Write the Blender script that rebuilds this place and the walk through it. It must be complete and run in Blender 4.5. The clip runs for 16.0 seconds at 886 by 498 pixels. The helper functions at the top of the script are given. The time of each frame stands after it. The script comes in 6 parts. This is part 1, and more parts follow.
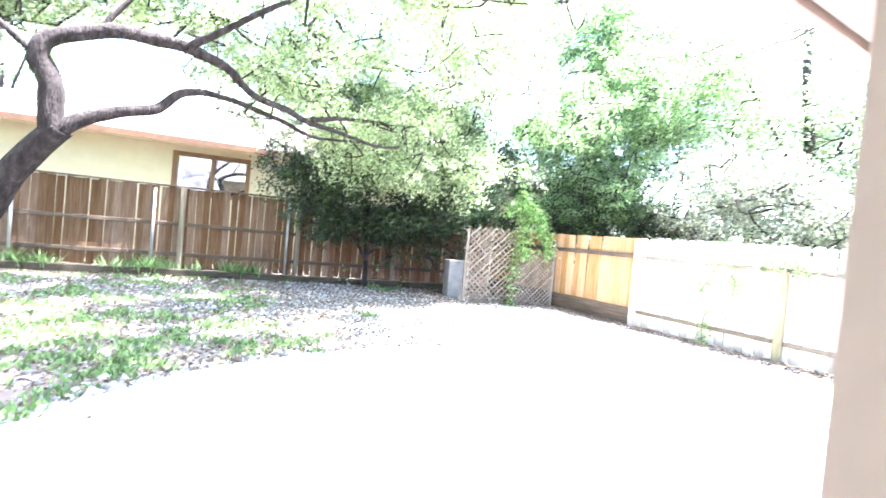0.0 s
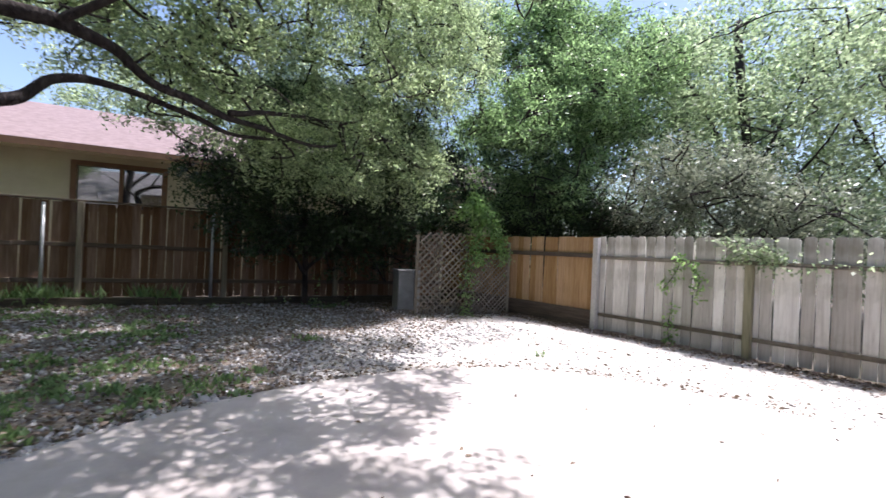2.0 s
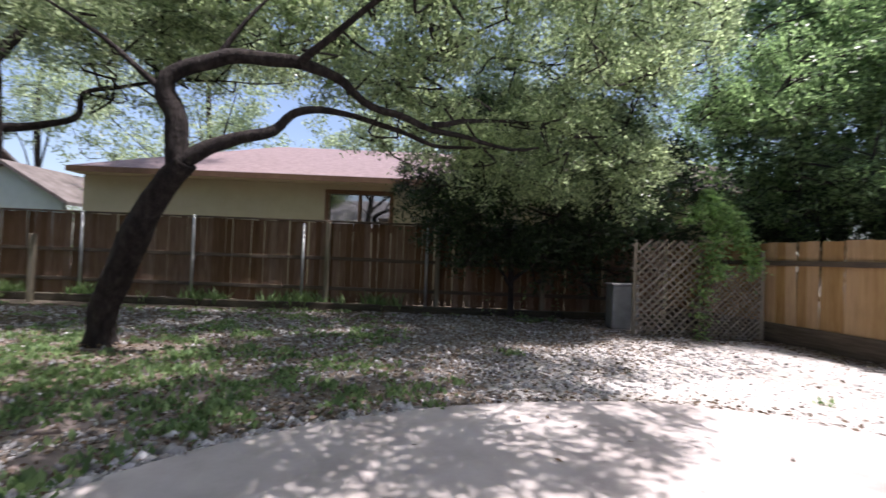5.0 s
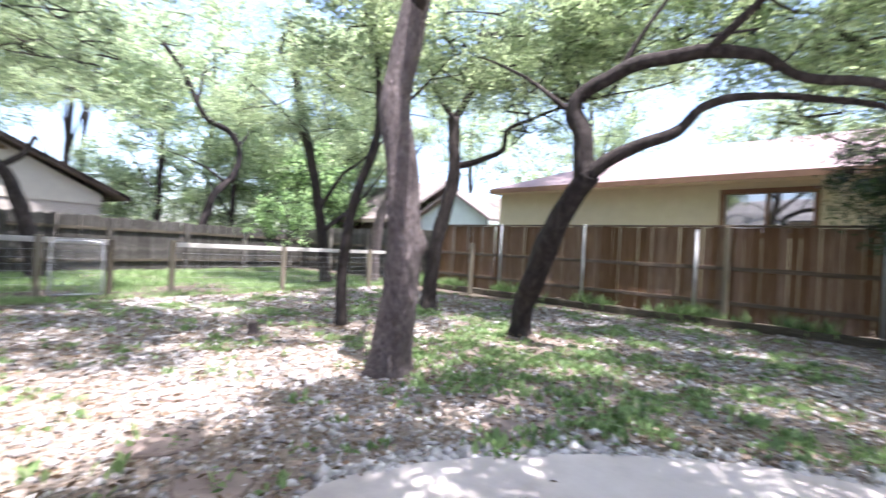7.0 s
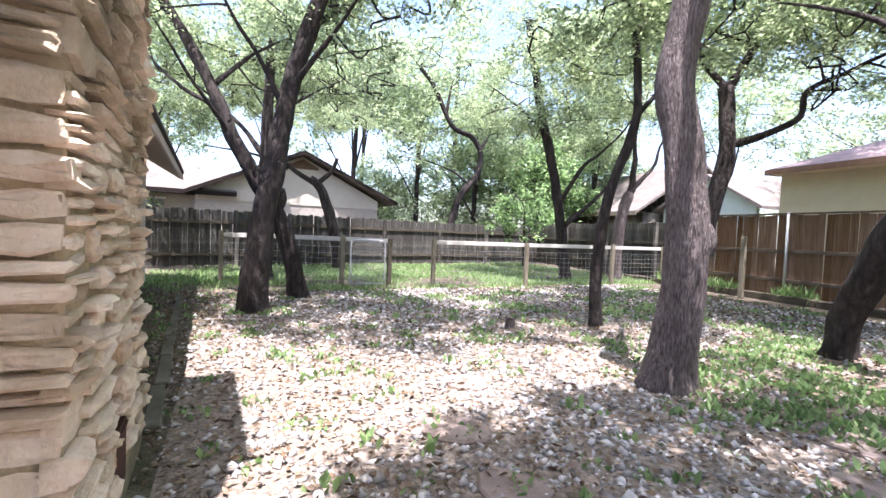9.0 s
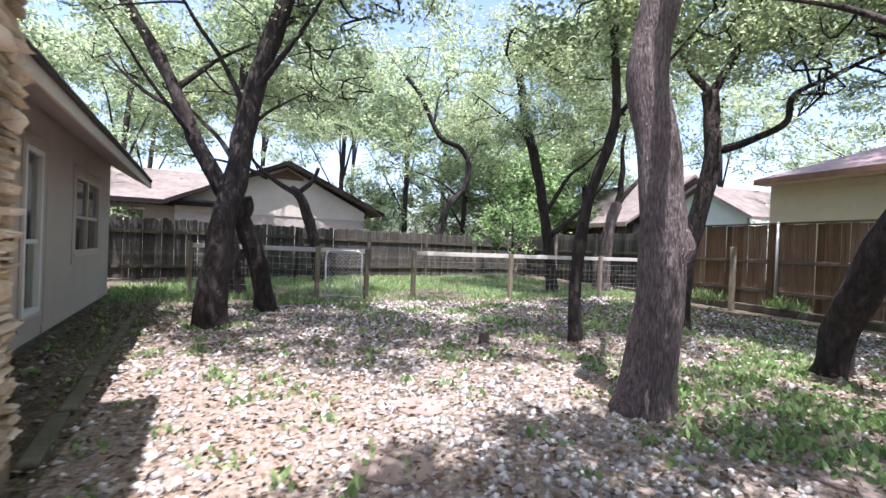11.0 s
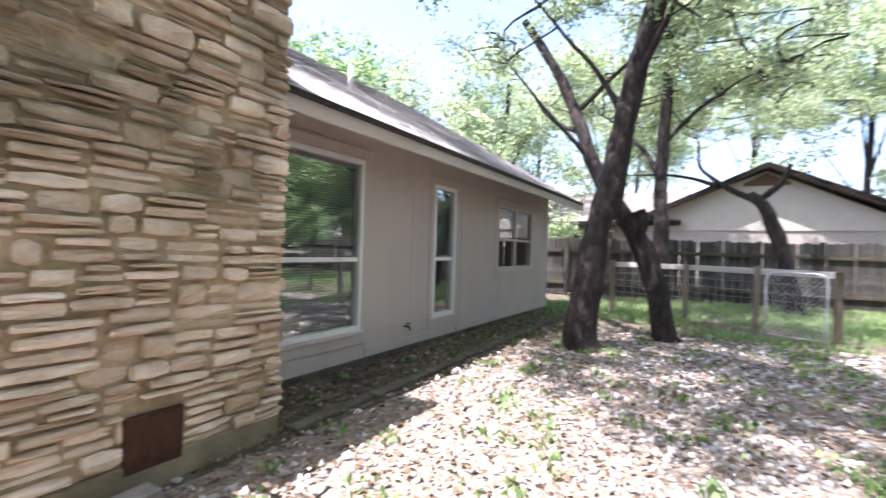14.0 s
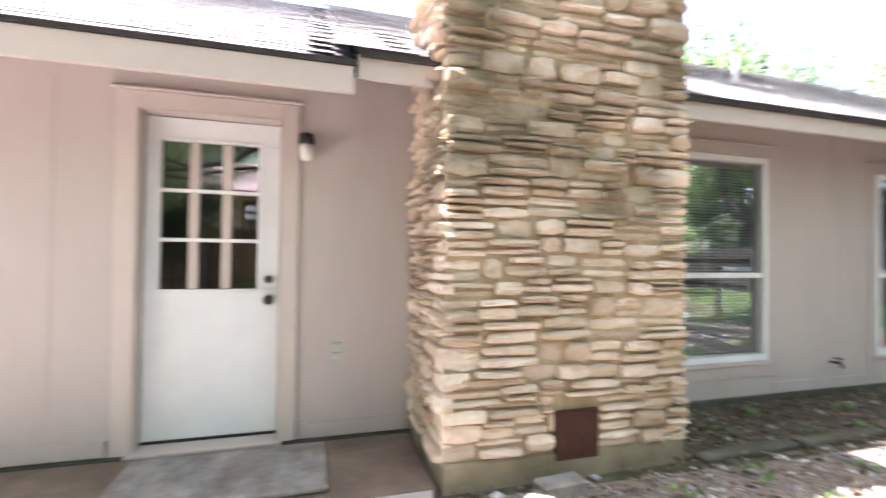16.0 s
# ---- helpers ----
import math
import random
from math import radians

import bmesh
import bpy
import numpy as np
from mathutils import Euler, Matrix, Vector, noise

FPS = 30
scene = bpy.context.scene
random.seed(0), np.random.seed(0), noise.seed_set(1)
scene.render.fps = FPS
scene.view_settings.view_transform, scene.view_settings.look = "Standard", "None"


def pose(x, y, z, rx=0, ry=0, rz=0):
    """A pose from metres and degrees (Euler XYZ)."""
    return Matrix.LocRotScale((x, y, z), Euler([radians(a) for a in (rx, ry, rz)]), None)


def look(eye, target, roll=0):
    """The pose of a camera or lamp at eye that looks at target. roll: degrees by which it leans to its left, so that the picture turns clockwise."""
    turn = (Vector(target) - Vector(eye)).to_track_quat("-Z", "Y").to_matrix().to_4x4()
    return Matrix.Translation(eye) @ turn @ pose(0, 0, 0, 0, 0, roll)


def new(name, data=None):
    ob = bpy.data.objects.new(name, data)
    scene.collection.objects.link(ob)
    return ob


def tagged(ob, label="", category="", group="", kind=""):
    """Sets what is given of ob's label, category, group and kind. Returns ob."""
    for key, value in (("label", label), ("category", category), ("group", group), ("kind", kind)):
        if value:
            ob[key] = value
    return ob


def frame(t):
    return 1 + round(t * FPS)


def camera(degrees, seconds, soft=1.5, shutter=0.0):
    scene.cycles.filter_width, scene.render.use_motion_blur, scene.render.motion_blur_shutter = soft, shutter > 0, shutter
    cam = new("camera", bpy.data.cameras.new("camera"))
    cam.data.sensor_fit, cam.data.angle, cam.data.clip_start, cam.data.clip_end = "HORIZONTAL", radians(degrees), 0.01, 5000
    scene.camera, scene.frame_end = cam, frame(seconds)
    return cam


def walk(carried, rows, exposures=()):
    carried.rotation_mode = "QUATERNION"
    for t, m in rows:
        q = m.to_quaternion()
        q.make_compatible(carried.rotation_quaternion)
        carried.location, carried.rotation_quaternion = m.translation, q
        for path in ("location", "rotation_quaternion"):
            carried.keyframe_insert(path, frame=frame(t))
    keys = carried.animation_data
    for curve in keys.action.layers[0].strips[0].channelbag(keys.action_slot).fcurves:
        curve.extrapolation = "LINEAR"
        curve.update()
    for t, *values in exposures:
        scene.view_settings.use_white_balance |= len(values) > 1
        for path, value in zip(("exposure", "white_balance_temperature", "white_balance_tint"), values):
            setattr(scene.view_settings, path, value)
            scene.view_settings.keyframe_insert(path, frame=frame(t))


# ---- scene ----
cam = camera(88.7, 16.0, shutter=0.5)
PATH = [
    (0, (0.247, 0.2365, 1.4), (1.241, 1.9715, 1.35), 5.3),
    (0.5, (0.347, 0.336, 1.399), (1.255, 2.115, 1.286), 6.2),
    (1, (0.46, 0.6, 1.371), (1.5, 2.309, 1.368), 1.2),
    (1.5, (0.507, 0.824, 1.357), (1.622, 2.483, 1.302), 1.7),
    (2, (0.604, 0.949, 1.376), (1.796, 2.555, 1.378), 2.6),
    (2.5, (0.796, 1.052, 1.364), (2.078, 2.587, 1.345), 3.7),
    (3, (0.926, 1.216, 1.386), (2.156, 2.792, 1.441), 3.0),
    (3.5, (0.977, 1.359, 1.377), (1.938, 3.106, 1.531), 3.2),
    (3.7, (0.997, 1.396, 1.368), (1.885, 3.184, 1.49), 3.3),
    (5.8, (0.827, 1.45, 1.216), (0.701, 3.446, 1.25), 2.3),
    (6, (0.792, 1.465, 1.224), (0.521, 3.447, 1.248), 2.5),
    (6.5, (0.71, 1.479, 1.237), (0.015, 3.354, 1.262), 2.8),
    (7, (0.618, 1.462, 1.239), (-0.512, 3.112, 1.238), 3.1),
    (7.5, (0.473, 1.419, 1.239), (-0.969, 2.806, 1.219), 3.1),
    (8, (0.349, 1.368, 1.25), (-1.274, 2.537, 1.233), 3.1),
    (8.5, (0.266, 1.339, 1.248), (-1.457, 2.355, 1.206), 2.8),
    (9, (0.228, 1.334, 1.243), (-1.544, 2.258, 1.173), 2.3),
    (9.2, (0.206, 1.366, 1.22), (-1.569, 2.285, 1.149), 2.2),
    (11.3, (-0.02, 2.044, 1.211), (-1.788, 2.98, 1.209), 2.3),
    (11.5, (-0.119, 2.296, 1.243), (-1.914, 3.178, 1.258), 1.9),
    (12, (-0.301, 2.659, 1.233), (-2.128, 3.473, 1.274), -0.2),
    (12.5, (-0.503, 2.955, 1.256), (-2.454, 3.383, 1.354), 1.8),
    (13, (-0.746, 3.161, 1.257), (-2.743, 3.124, 1.351), 2.0),
    (13.5, (-0.848, 3.282, 1.232), (-2.756, 2.686, 1.302), 1.5),
    (14, (-0.837, 3.389, 1.227), (-2.55, 2.356, 1.226), 1.8),
    (14.5, (-0.826, 3.408, 1.231), (-2.37, 2.136, 1.248), 1.1),
    (15, (-0.807, 3.393, 1.248), (-2.179, 1.939, 1.257), 0.5),
    (15.5, (-0.743, 3.334, 1.23), (-1.789, 1.63, 1.249), 0.5),
    (16, (-0.596, 3.259, 1.221), (-1.156, 1.34, 1.254), 0.7),
]

EXPOSURES = [(0, 4.1, 5780, 18), (0.5, 2.5, 6030, 18), (1, 1.55, 6080, 18), (1.5, 1.1, 6080, 18), (2, 0.8, 6080, 19), (2.5, 0.65, 6080, 19), (3, 0.25, 6180, 19), (3.7, 0.3, 6230, 19),
             (5.8, 1.15, 6330, 22), (6.5, 1.8, 6180, 22), (7, 2.05, 6080, 21), (8, 2.1, 6080, 21), (9, 1.95, 6180, 22), (11.5, 1.45, 6130, 22), (12, 1.6, 6130, 21), (13, 1.65, 6130, 23),
             (14.5, 2.15, 6180, 23), (15, 2.22, 6230, 23), (15.5, 2.44, 6230, 23), (16, 2.8, 6230, 22)]
walk(cam, [(t, look(eye, target, roll)) for t, eye, target, roll in PATH], EXPOSURES)

# ---- world and sun ----
SUN_WAY = Vector((-0.303, 0.137, -1.0)).normalized()      # the way the sunlight travels
world = bpy.data.worlds.new("sky")
scene.world = world
world.use_nodes = True
wn = world.node_tree.nodes
sky = wn.new("ShaderNodeTexSky")
sky.sky_type = "NISHITA"
sky.sun_disc = False
sky.dust_density = 2.2
sky.sun_elevation = math.asin(-SUN_WAY.z)
sky.sun_rotation = math.atan2(-SUN_WAY.x, -SUN_WAY.y)
world.node_tree.links.new(sky.outputs[0], wn["Background"].inputs["Color"])
wn["Background"].inputs["Strength"].default_value = 0.15
sun_data = bpy.data.lights.new("sun", "SUN")
sun_data.energy, sun_data.angle, sun_data.color = 5.0, radians(0.55), (1.0, 0.965, 0.92)
sun = new("sun", sun_data)
sun.matrix_world = look((0, 0, 30), Vector((0, 0, 30)) + SUN_WAY)


# ---- materials ----
def node_mat(name):
    m = bpy.data.materials.new(name)
    m.use_nodes = True
    return m, m.node_tree.nodes, m.node_tree.links, m.node_tree.nodes["Principled BSDF"]


def surface(name, stops, scale=6.0, detail=6.0, rough=0.8, bump=0.2, bump_scale=60.0, stretch=(1, 1, 1), vary="", amount=0.35,
            metal=0.0, blotch=0.0, blotch_scale=0.8, blotch_colour=(0.1, 0.09, 0.07), gloss=0.3, distance=0.01):
    """A weathered surface: a noise ramp of colours, an optional coarse stain, light/dark shifts from piece to piece, fine relief."""
    m, n, l, b = node_mat(name)
    tc = n.new("ShaderNodeTexCoord")
    mp = n.new("ShaderNodeMapping")
    mp.inputs["Scale"].default_value = stretch
    l.new(tc.outputs["Object"], mp.inputs[0])
    nz = n.new("ShaderNodeTexNoise")
    nz.inputs["Scale"].default_value, nz.inputs["Detail"].default_value, nz.inputs["Roughness"].default_value = scale, detail, 0.65
    src = mp.outputs[0]
    if vary:
        info = n.new("ShaderNodeObjectInfo") if vary == "object" else n.new("ShaderNodeNewGeometry")
        rnd = info.outputs["Random"] if vary == "object" else info.outputs["Random Per Island"]
        add = n.new("ShaderNodeVectorMath")
        add.operation = "MULTIPLY_ADD"
        comb = n.new("ShaderNodeCombineXYZ")
        for k in range(3):
            l.new(rnd, comb.inputs[k])
        add.inputs[1].default_value = (37.0, 53.0, 71.0)
        l.new(comb.outputs[0], add.inputs[0])
        l.new(mp.outputs[0], add.inputs[2])
        src = add.outputs[0]
    l.new(src, nz.inputs["Vector"])
    rp = n.new("ShaderNodeValToRGB")
    while len(rp.color_ramp.elements) < len(stops):
        rp.color_ramp.elements.new(0.5)
    for e, (p, c) in zip(rp.color_ramp.elements, stops):
        e.position, e.color = p, (*c, 1)
    l.new(nz.outputs["Fac"], rp.inputs[0])
    col = rp.outputs[0]
    if blotch:
        bz = n.new("ShaderNodeTexNoise")
        bz.inputs["Scale"].default_value, bz.inputs["Detail"].default_value = blotch_scale, 5
        l.new(tc.outputs["Object"], bz.inputs["Vector"])
        br = n.new("ShaderNodeMapRange")
        br.inputs["From Min"].default_value, br.inputs["From Max"].default_value, br.inputs["To Max"].default_value = 0.48, 0.68, blotch
        l.new(bz.outputs["Fac"], br.inputs["Value"])
        mx = n.new("ShaderNodeMix")
        mx.data_type = "RGBA"
        l.new(br.outputs[0], mx.inputs["Factor"])
        l.new(col, mx.inputs["A"])
        mx.inputs["B"].default_value = (*blotch_colour, 1)
        col = mx.outputs["Result"]
    if vary:
        hs = n.new("ShaderNodeHueSaturation")
        vr = n.new("ShaderNodeMapRange")
        vr.inputs["To Min"].default_value, vr.inputs["To Max"].default_value = 1 - amount, 1 + amount
        l.new(rnd, vr.inputs["Value"])
        l.new(vr.outputs[0], hs.inputs["Value"])
        hr = n.new("ShaderNodeMapRange")
        hr.inputs["To Min"].default_value, hr.inputs["To Max"].default_value = 1 + amount * 0.6, 1 - amount * 0.6
        l.new(rnd, hr.inputs["Value"])
        l.new(hr.outputs[0], hs.inputs["Saturation"])
        l.new(col, hs.inputs["Color"])
        col = hs.outputs[0]
    l.new(col, b.inputs["Base Color"])
    b.inputs["Roughness"].default_value, b.inputs["Metallic"].default_value = rough, metal
    b.inputs["Specular IOR Level"].default_value = gloss
    if bump:
        fz = n.new("ShaderNodeTexNoise")
        fz.inputs["Scale"].default_value, fz.inputs["Detail"].default_value = bump_scale, 4
        l.new(src, fz.inputs["Vector"])
        bp = n.new("ShaderNodeBump")
        bp.inputs["Strength"].default_value, bp.inputs["Distance"].default_value = bump, distance
        l.new(fz.outputs["Fac"], bp.inputs["Height"])
        l.new(bp.outputs[0], b.inputs["Normal"])
    return m


def foliage(name, dark, light, through_light=0.4, rough=0.32):
    """Leaves: each one its own green, thin enough to let light through."""
    m, n, l, b = node_mat(name)
    geo = n.new("ShaderNodeNewGeometry")
    rp = n.new("ShaderNodeValToRGB")
    rp.color_ramp.elements[0].color, rp.color_ramp.elements[1].color = (*dark, 1), (*light, 1)
    l.new(geo.outputs["Random Per Island"], rp.inputs[0])
    l.new(rp.outputs[0], b.inputs["Base Color"])
    b.inputs["Roughness"].default_value, b.inputs["Specular IOR Level"].default_value = rough, 0.38
    tr = n.new("ShaderNodeBsdfTranslucent")
    hs = n.new("ShaderNodeHueSaturation")
    hs.inputs["Value"].default_value, hs.inputs["Saturation"].default_value = 2.1, 1.1
    l.new(rp.outputs[0], hs.inputs["Color"])
    l.new(hs.outputs[0], tr.inputs["Color"])
    mx = n.new("ShaderNodeMixShader")
    mx.inputs[0].default_value = through_light
    l.new(b.outputs[0], mx.inputs[1])
    l.new(tr.outputs[0], mx.inputs[2])
    l.new(mx.outputs[0], n["Material Output"].inputs["Surface"])
    return m


M_SIDING = surface("painted_siding", [(0.3, (0.475, 0.41, 0.372)), (0.7, (0.53, 0.46, 0.418))], 3, 6, 0.75, 0.12, 90, (1, 1, 0.3))
M_TRIM = surface("painted_trim", [(0.3, (0.55, 0.47, 0.415)), (0.7, (0.59, 0.51, 0.455))], 4, 5, 0.6, 0.06, 80)
M_WHITE = surface("white_paint", [(0.3, (0.76, 0.755, 0.74)), (0.7, (0.82, 0.815, 0.80))], 5, 5, 0.45, 0.03, 60)
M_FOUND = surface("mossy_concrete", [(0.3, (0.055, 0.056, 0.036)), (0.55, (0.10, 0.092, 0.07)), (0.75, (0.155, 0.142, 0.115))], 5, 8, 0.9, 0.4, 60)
M_SHINGLE = surface("asphalt_shingle", [(0.3, (0.29, 0.275, 0.27)), (0.7, (0.45, 0.43, 0.425))], 12, 8, 0.85, 0.5, 220, vary="island", amount=0.22)
M_BARGE = surface("dark_bargeboard", [(0.3, (0.014, 0.011, 0.01)), (0.7, (0.026, 0.021, 0.019))], 10, 5, 0.9, 0.2, 80, gloss=0.1)
M_FELT = surface("dark_roof_edge", [(0.3, (0.035, 0.03, 0.03)), (0.7, (0.07, 0.06, 0.055))], 10, 5, 0.85, 0.3, 120)
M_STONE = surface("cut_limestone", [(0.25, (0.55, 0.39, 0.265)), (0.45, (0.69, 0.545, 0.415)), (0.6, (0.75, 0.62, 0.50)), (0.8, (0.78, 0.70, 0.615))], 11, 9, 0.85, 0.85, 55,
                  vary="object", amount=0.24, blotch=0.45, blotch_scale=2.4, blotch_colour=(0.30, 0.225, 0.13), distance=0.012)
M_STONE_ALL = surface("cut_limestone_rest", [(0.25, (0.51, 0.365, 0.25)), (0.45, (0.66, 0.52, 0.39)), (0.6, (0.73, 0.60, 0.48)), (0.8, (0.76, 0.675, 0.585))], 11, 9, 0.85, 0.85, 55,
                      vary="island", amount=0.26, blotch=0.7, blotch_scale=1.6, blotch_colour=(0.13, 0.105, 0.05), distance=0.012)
M_MORTAR = surface("stained_mortar", [(0.3, (0.30, 0.225, 0.14)), (0.55, (0.50, 0.385, 0.255)), (0.8, (0.62, 0.50, 0.355))], 7, 9, 0.95, 0.9, 45, distance=0.015, blotch=0.5, blotch_scale=1.8, blotch_colour=(0.17, 0.13, 0.075))
M_RUST = surface("rusty_iron", [(0.3, (0.055, 0.022, 0.016)), (0.7, (0.10, 0.042, 0.028))], 14, 8, 0.8, 0.3, 150)
M_BLACK = surface("black_metal", [(0.3, (0.02, 0.019, 0.018)), (0.7, (0.035, 0.033, 0.03))], 20, 4, 0.4, 0.05, 100, gloss=0.5)
M_PLASTIC = surface("grey_plastic", [(0.3, (0.45, 0.44, 0.42)), (0.7, (0.52, 0.51, 0.49))], 8, 4, 0.5, 0.03, 80)
M_GALV = surface("galvanised_steel", [(0.3, (0.42, 0.43, 0.44)), (0.7, (0.60, 0.61, 0.62))], 12, 6, 0.45, 0.08, 80, metal=0.6)
M_CONC = surface("patio_concrete", [(0.25, (0.32, 0.28, 0.255)), (0.5, (0.47, 0.42, 0.39)), (0.75, (0.59, 0.54, 0.51))], 1.6, 10, 0.9, 0.3, 130,
                 blotch=0.35, blotch_scale=0.7, blotch_colour=(0.40, 0.37, 0.345))
M_FLAG = surface("red_flagstone", [(0.3, (0.17, 0.13, 0.11)), (0.7, (0.30, 0.24, 0.21))], 4, 8, 0.9, 0.4, 60)
M_SLATE = surface("grey_paver", [(0.3, (0.15, 0.135, 0.12)), (0.5, (0.26, 0.24, 0.22)), (0.7, (0.37, 0.345, 0.32))], 6, 9, 0.9, 0.7, 40, blotch=0.5, blotch_scale=4, blotch_colour=(0.17, 0.12, 0.095))
M_SOIL = surface("litter_soil", [(0.25, (0.035, 0.027, 0.02)), (0.45, (0.08, 0.064, 0.048)), (0.6, (0.15, 0.123, 0.096)), (0.8, (0.25, 0.215, 0.175))], 9, 12, 0.95, 0.9, 45,
                 blotch=0.35, blotch_scale=0.35, blotch_colour=(0.085, 0.105, 0.035), distance=0.03)
M_ROCK = surface("white_rock", [(0.3, (0.28, 0.262, 0.25)), (0.7, (0.50, 0.485, 0.472))], 20, 6, 0.9, 0.3, 60, vary="island", amount=0.5)
M_GRAVEL = surface("fine_pale_gravel", [(0.25, (0.27, 0.24, 0.21)), (0.45, (0.49, 0.455, 0.42)), (0.65, (0.60, 0.57, 0.53)), (0.8, (0.68, 0.65, 0.61))], 26, 8, 0.95, 0.9, 40, distance=0.02,
                   blotch=0.4, blotch_scale=0.9, blotch_colour=(0.28, 0.235, 0.19))
M_LITTER = surface("dead_leaves", [(0.3, (0.10, 0.066, 0.042)), (0.7, (0.27, 0.205, 0.145))], 20, 4, 0.8, 0, vary="island", amount=0.5)
M_PICKET_BACK = surface("brown_cedar", [(0.25, (0.085, 0.048, 0.03)), (0.5, (0.17, 0.10, 0.062)), (0.75, (0.25, 0.165, 0.11))], 5, 8, 0.85, 0.4, 60, (6, 6, 0.35), "object", 0.35,
                        blotch=0.3, blotch_scale=1.1, blotch_colour=(0.05, 0.035, 0.025))
M_PICKET_GREY = surface("silvered_cedar", [(0.25, (0.42, 0.385, 0.335)), (0.5, (0.62, 0.585, 0.525)), (0.75, (0.73, 0.70, 0.65))], 5, 8, 0.85, 0.4, 60, (6, 6, 0.35), "object", 0.32,
                        blotch=0.6, blotch_scale=2.2, blotch_colour=(0.20, 0.185, 0.12))
M_PICKET_NEW = surface("fresh_cedar", [(0.25, (0.25, 0.14, 0.06)), (0.5, (0.39, 0.235, 0.11)), (0.75, (0.50, 0.33, 0.17))], 5, 8, 0.8, 0.3, 60, (6, 6, 0.35), "object", 0.28,
                       blotch=0.45, blotch_scale=1.4, blotch_colour=(0.16, 0.10, 0.055))
# Dark weathered boards; the pale blotches put patches of sunlight into the colour.
M_PICKET_DARK = surface("weathered_wood_sun_patches", [(0.25, (0.022, 0.02, 0.017)), (0.5, (0.05, 0.047, 0.041)), (0.75, (0.1, 0.095, 0.083))], 4, 8, 0.9, 0.4, 60, (5, 5, 0.3), "object", 0.35, blotch=0.7, blotch_scale=1.3, blotch_colour=(0.28, 0.265, 0.225))
M_RAIL = surface("dark_rail_wood", [(0.3, (0.06, 0.045, 0.035)), (0.7, (0.15, 0.115, 0.085))], 5, 8, 0.9, 0.4, 60, (0.4, 5, 5))
M_POST = surface("weathered_post", [(0.3, (0.15, 0.128, 0.092)), (0.7, (0.28, 0.245, 0.185))], 5, 8, 0.9, 0.4, 60, (5, 5, 0.4))
M_MOSSY = surface("mossy_post", [(0.3, (0.16, 0.15, 0.085)), (0.7, (0.33, 0.305, 0.20))], 5, 8, 0.9, 0.4, 60, (5, 5, 0.4))
M_BOARD = surface("bleached_board", [(0.3, (0.40, 0.385, 0.35)), (0.7, (0.55, 0.53, 0.49))], 5, 8, 0.85, 0.3, 60, (5, 5, 5))
M_LATTICE = surface("grey_lattice_wood", [(0.3, (0.12, 0.10, 0.075)), (0.7, (0.25, 0.215, 0.165))], 5, 8, 0.9, 0.3, 60, (2, 5, 5), "object", 0.3)
M_TIMBER = surface("dark_timber", [(0.3, (0.035, 0.03, 0.022)), (0.7, (0.10, 0.085, 0.06))], 6, 8, 0.9, 0.6, 50, (0.5, 4, 4))
M_BARK = surface("oak_bark", [(0.32, (0.04, 0.031, 0.029)), (0.47, (0.125, 0.10, 0.096)), (0.62, (0.22, 0.185, 0.178)), (0.78, (0.31, 0.265, 0.255))], 42, 8, 0.95, 1.0, 48, (1.7, 1.7, 0.32), distance=0.045,
                 blotch=0.45, blotch_scale=3.2, blotch_colour=(0.085, 0.066, 0.062))
# Bare wood of split and knot; also the pale patch of light on a ledge.
M_BARE_LIT = surface("bare_wood_and_ledge_light", [(0.3, (0.17, 0.125, 0.105)), (0.5, (0.33, 0.26, 0.225)), (0.7, (0.46, 0.385, 0.345))], 18, 8, 0.9, 0.5, 60, (2, 2, 0.4), distance=0.02)
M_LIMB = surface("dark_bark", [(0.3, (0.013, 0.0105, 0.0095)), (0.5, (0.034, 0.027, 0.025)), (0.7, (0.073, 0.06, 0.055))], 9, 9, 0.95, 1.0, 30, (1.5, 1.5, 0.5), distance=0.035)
M_OAK = foliage("oak_leaves", (0.074, 0.103, 0.055), (0.33, 0.385, 0.235), 0.56)
# Brighter, yellower copy of the oak leaves: sunlight through the long oak's crown.
M_OAK_LIT = foliage("lit_oak_leaves", (0.085, 0.115, 0.06), (0.36, 0.425, 0.25), 0.58)
# Pale greens with the sunlight and haze on the far trees mixed in.
M_PALE = foliage("sunlit_pale_leaves", (0.095, 0.13, 0.07), (0.36, 0.42, 0.27), 0.54)
M_DENSE = foliage("dense_leaves", (0.018, 0.038, 0.018), (0.30, 0.42, 0.20), 0.5)
# Near-black greens carry the shade under the oak crown in the leaf colour.
M_SHADE = foliage("shade_darkened_leaves", (0.012, 0.026, 0.012), (0.055, 0.09, 0.038), 0.22)
M_BRIGHT = foliage("bright_leaves", (0.10, 0.17, 0.06), (0.30, 0.42, 0.18), 0.55)
M_SHRUB = foliage("silvery_leaves", (0.045, 0.065, 0.035), (0.34, 0.36, 0.27), 0.3)
M_WEED = foliage("weed_leaves", (0.07, 0.125, 0.045), (0.27, 0.375, 0.165), 0.35, 0.6)
M_GRASS = foliage("grass_blades", (0.10, 0.165, 0.06), (0.29, 0.39, 0.18), 0.35, 0.6)
M_YELLOW = surface("cream_siding", [(0.3, (0.56, 0.50, 0.34)), (0.7, (0.62, 0.56, 0.40))], 3, 4, 0.8, 0.05, 40)
M_BROWN_TRIM = surface("brown_trim", [(0.3, (0.16, 0.09, 0.055)), (0.7, (0.22, 0.13, 0.08))], 5, 4, 0.7, 0.1, 60)
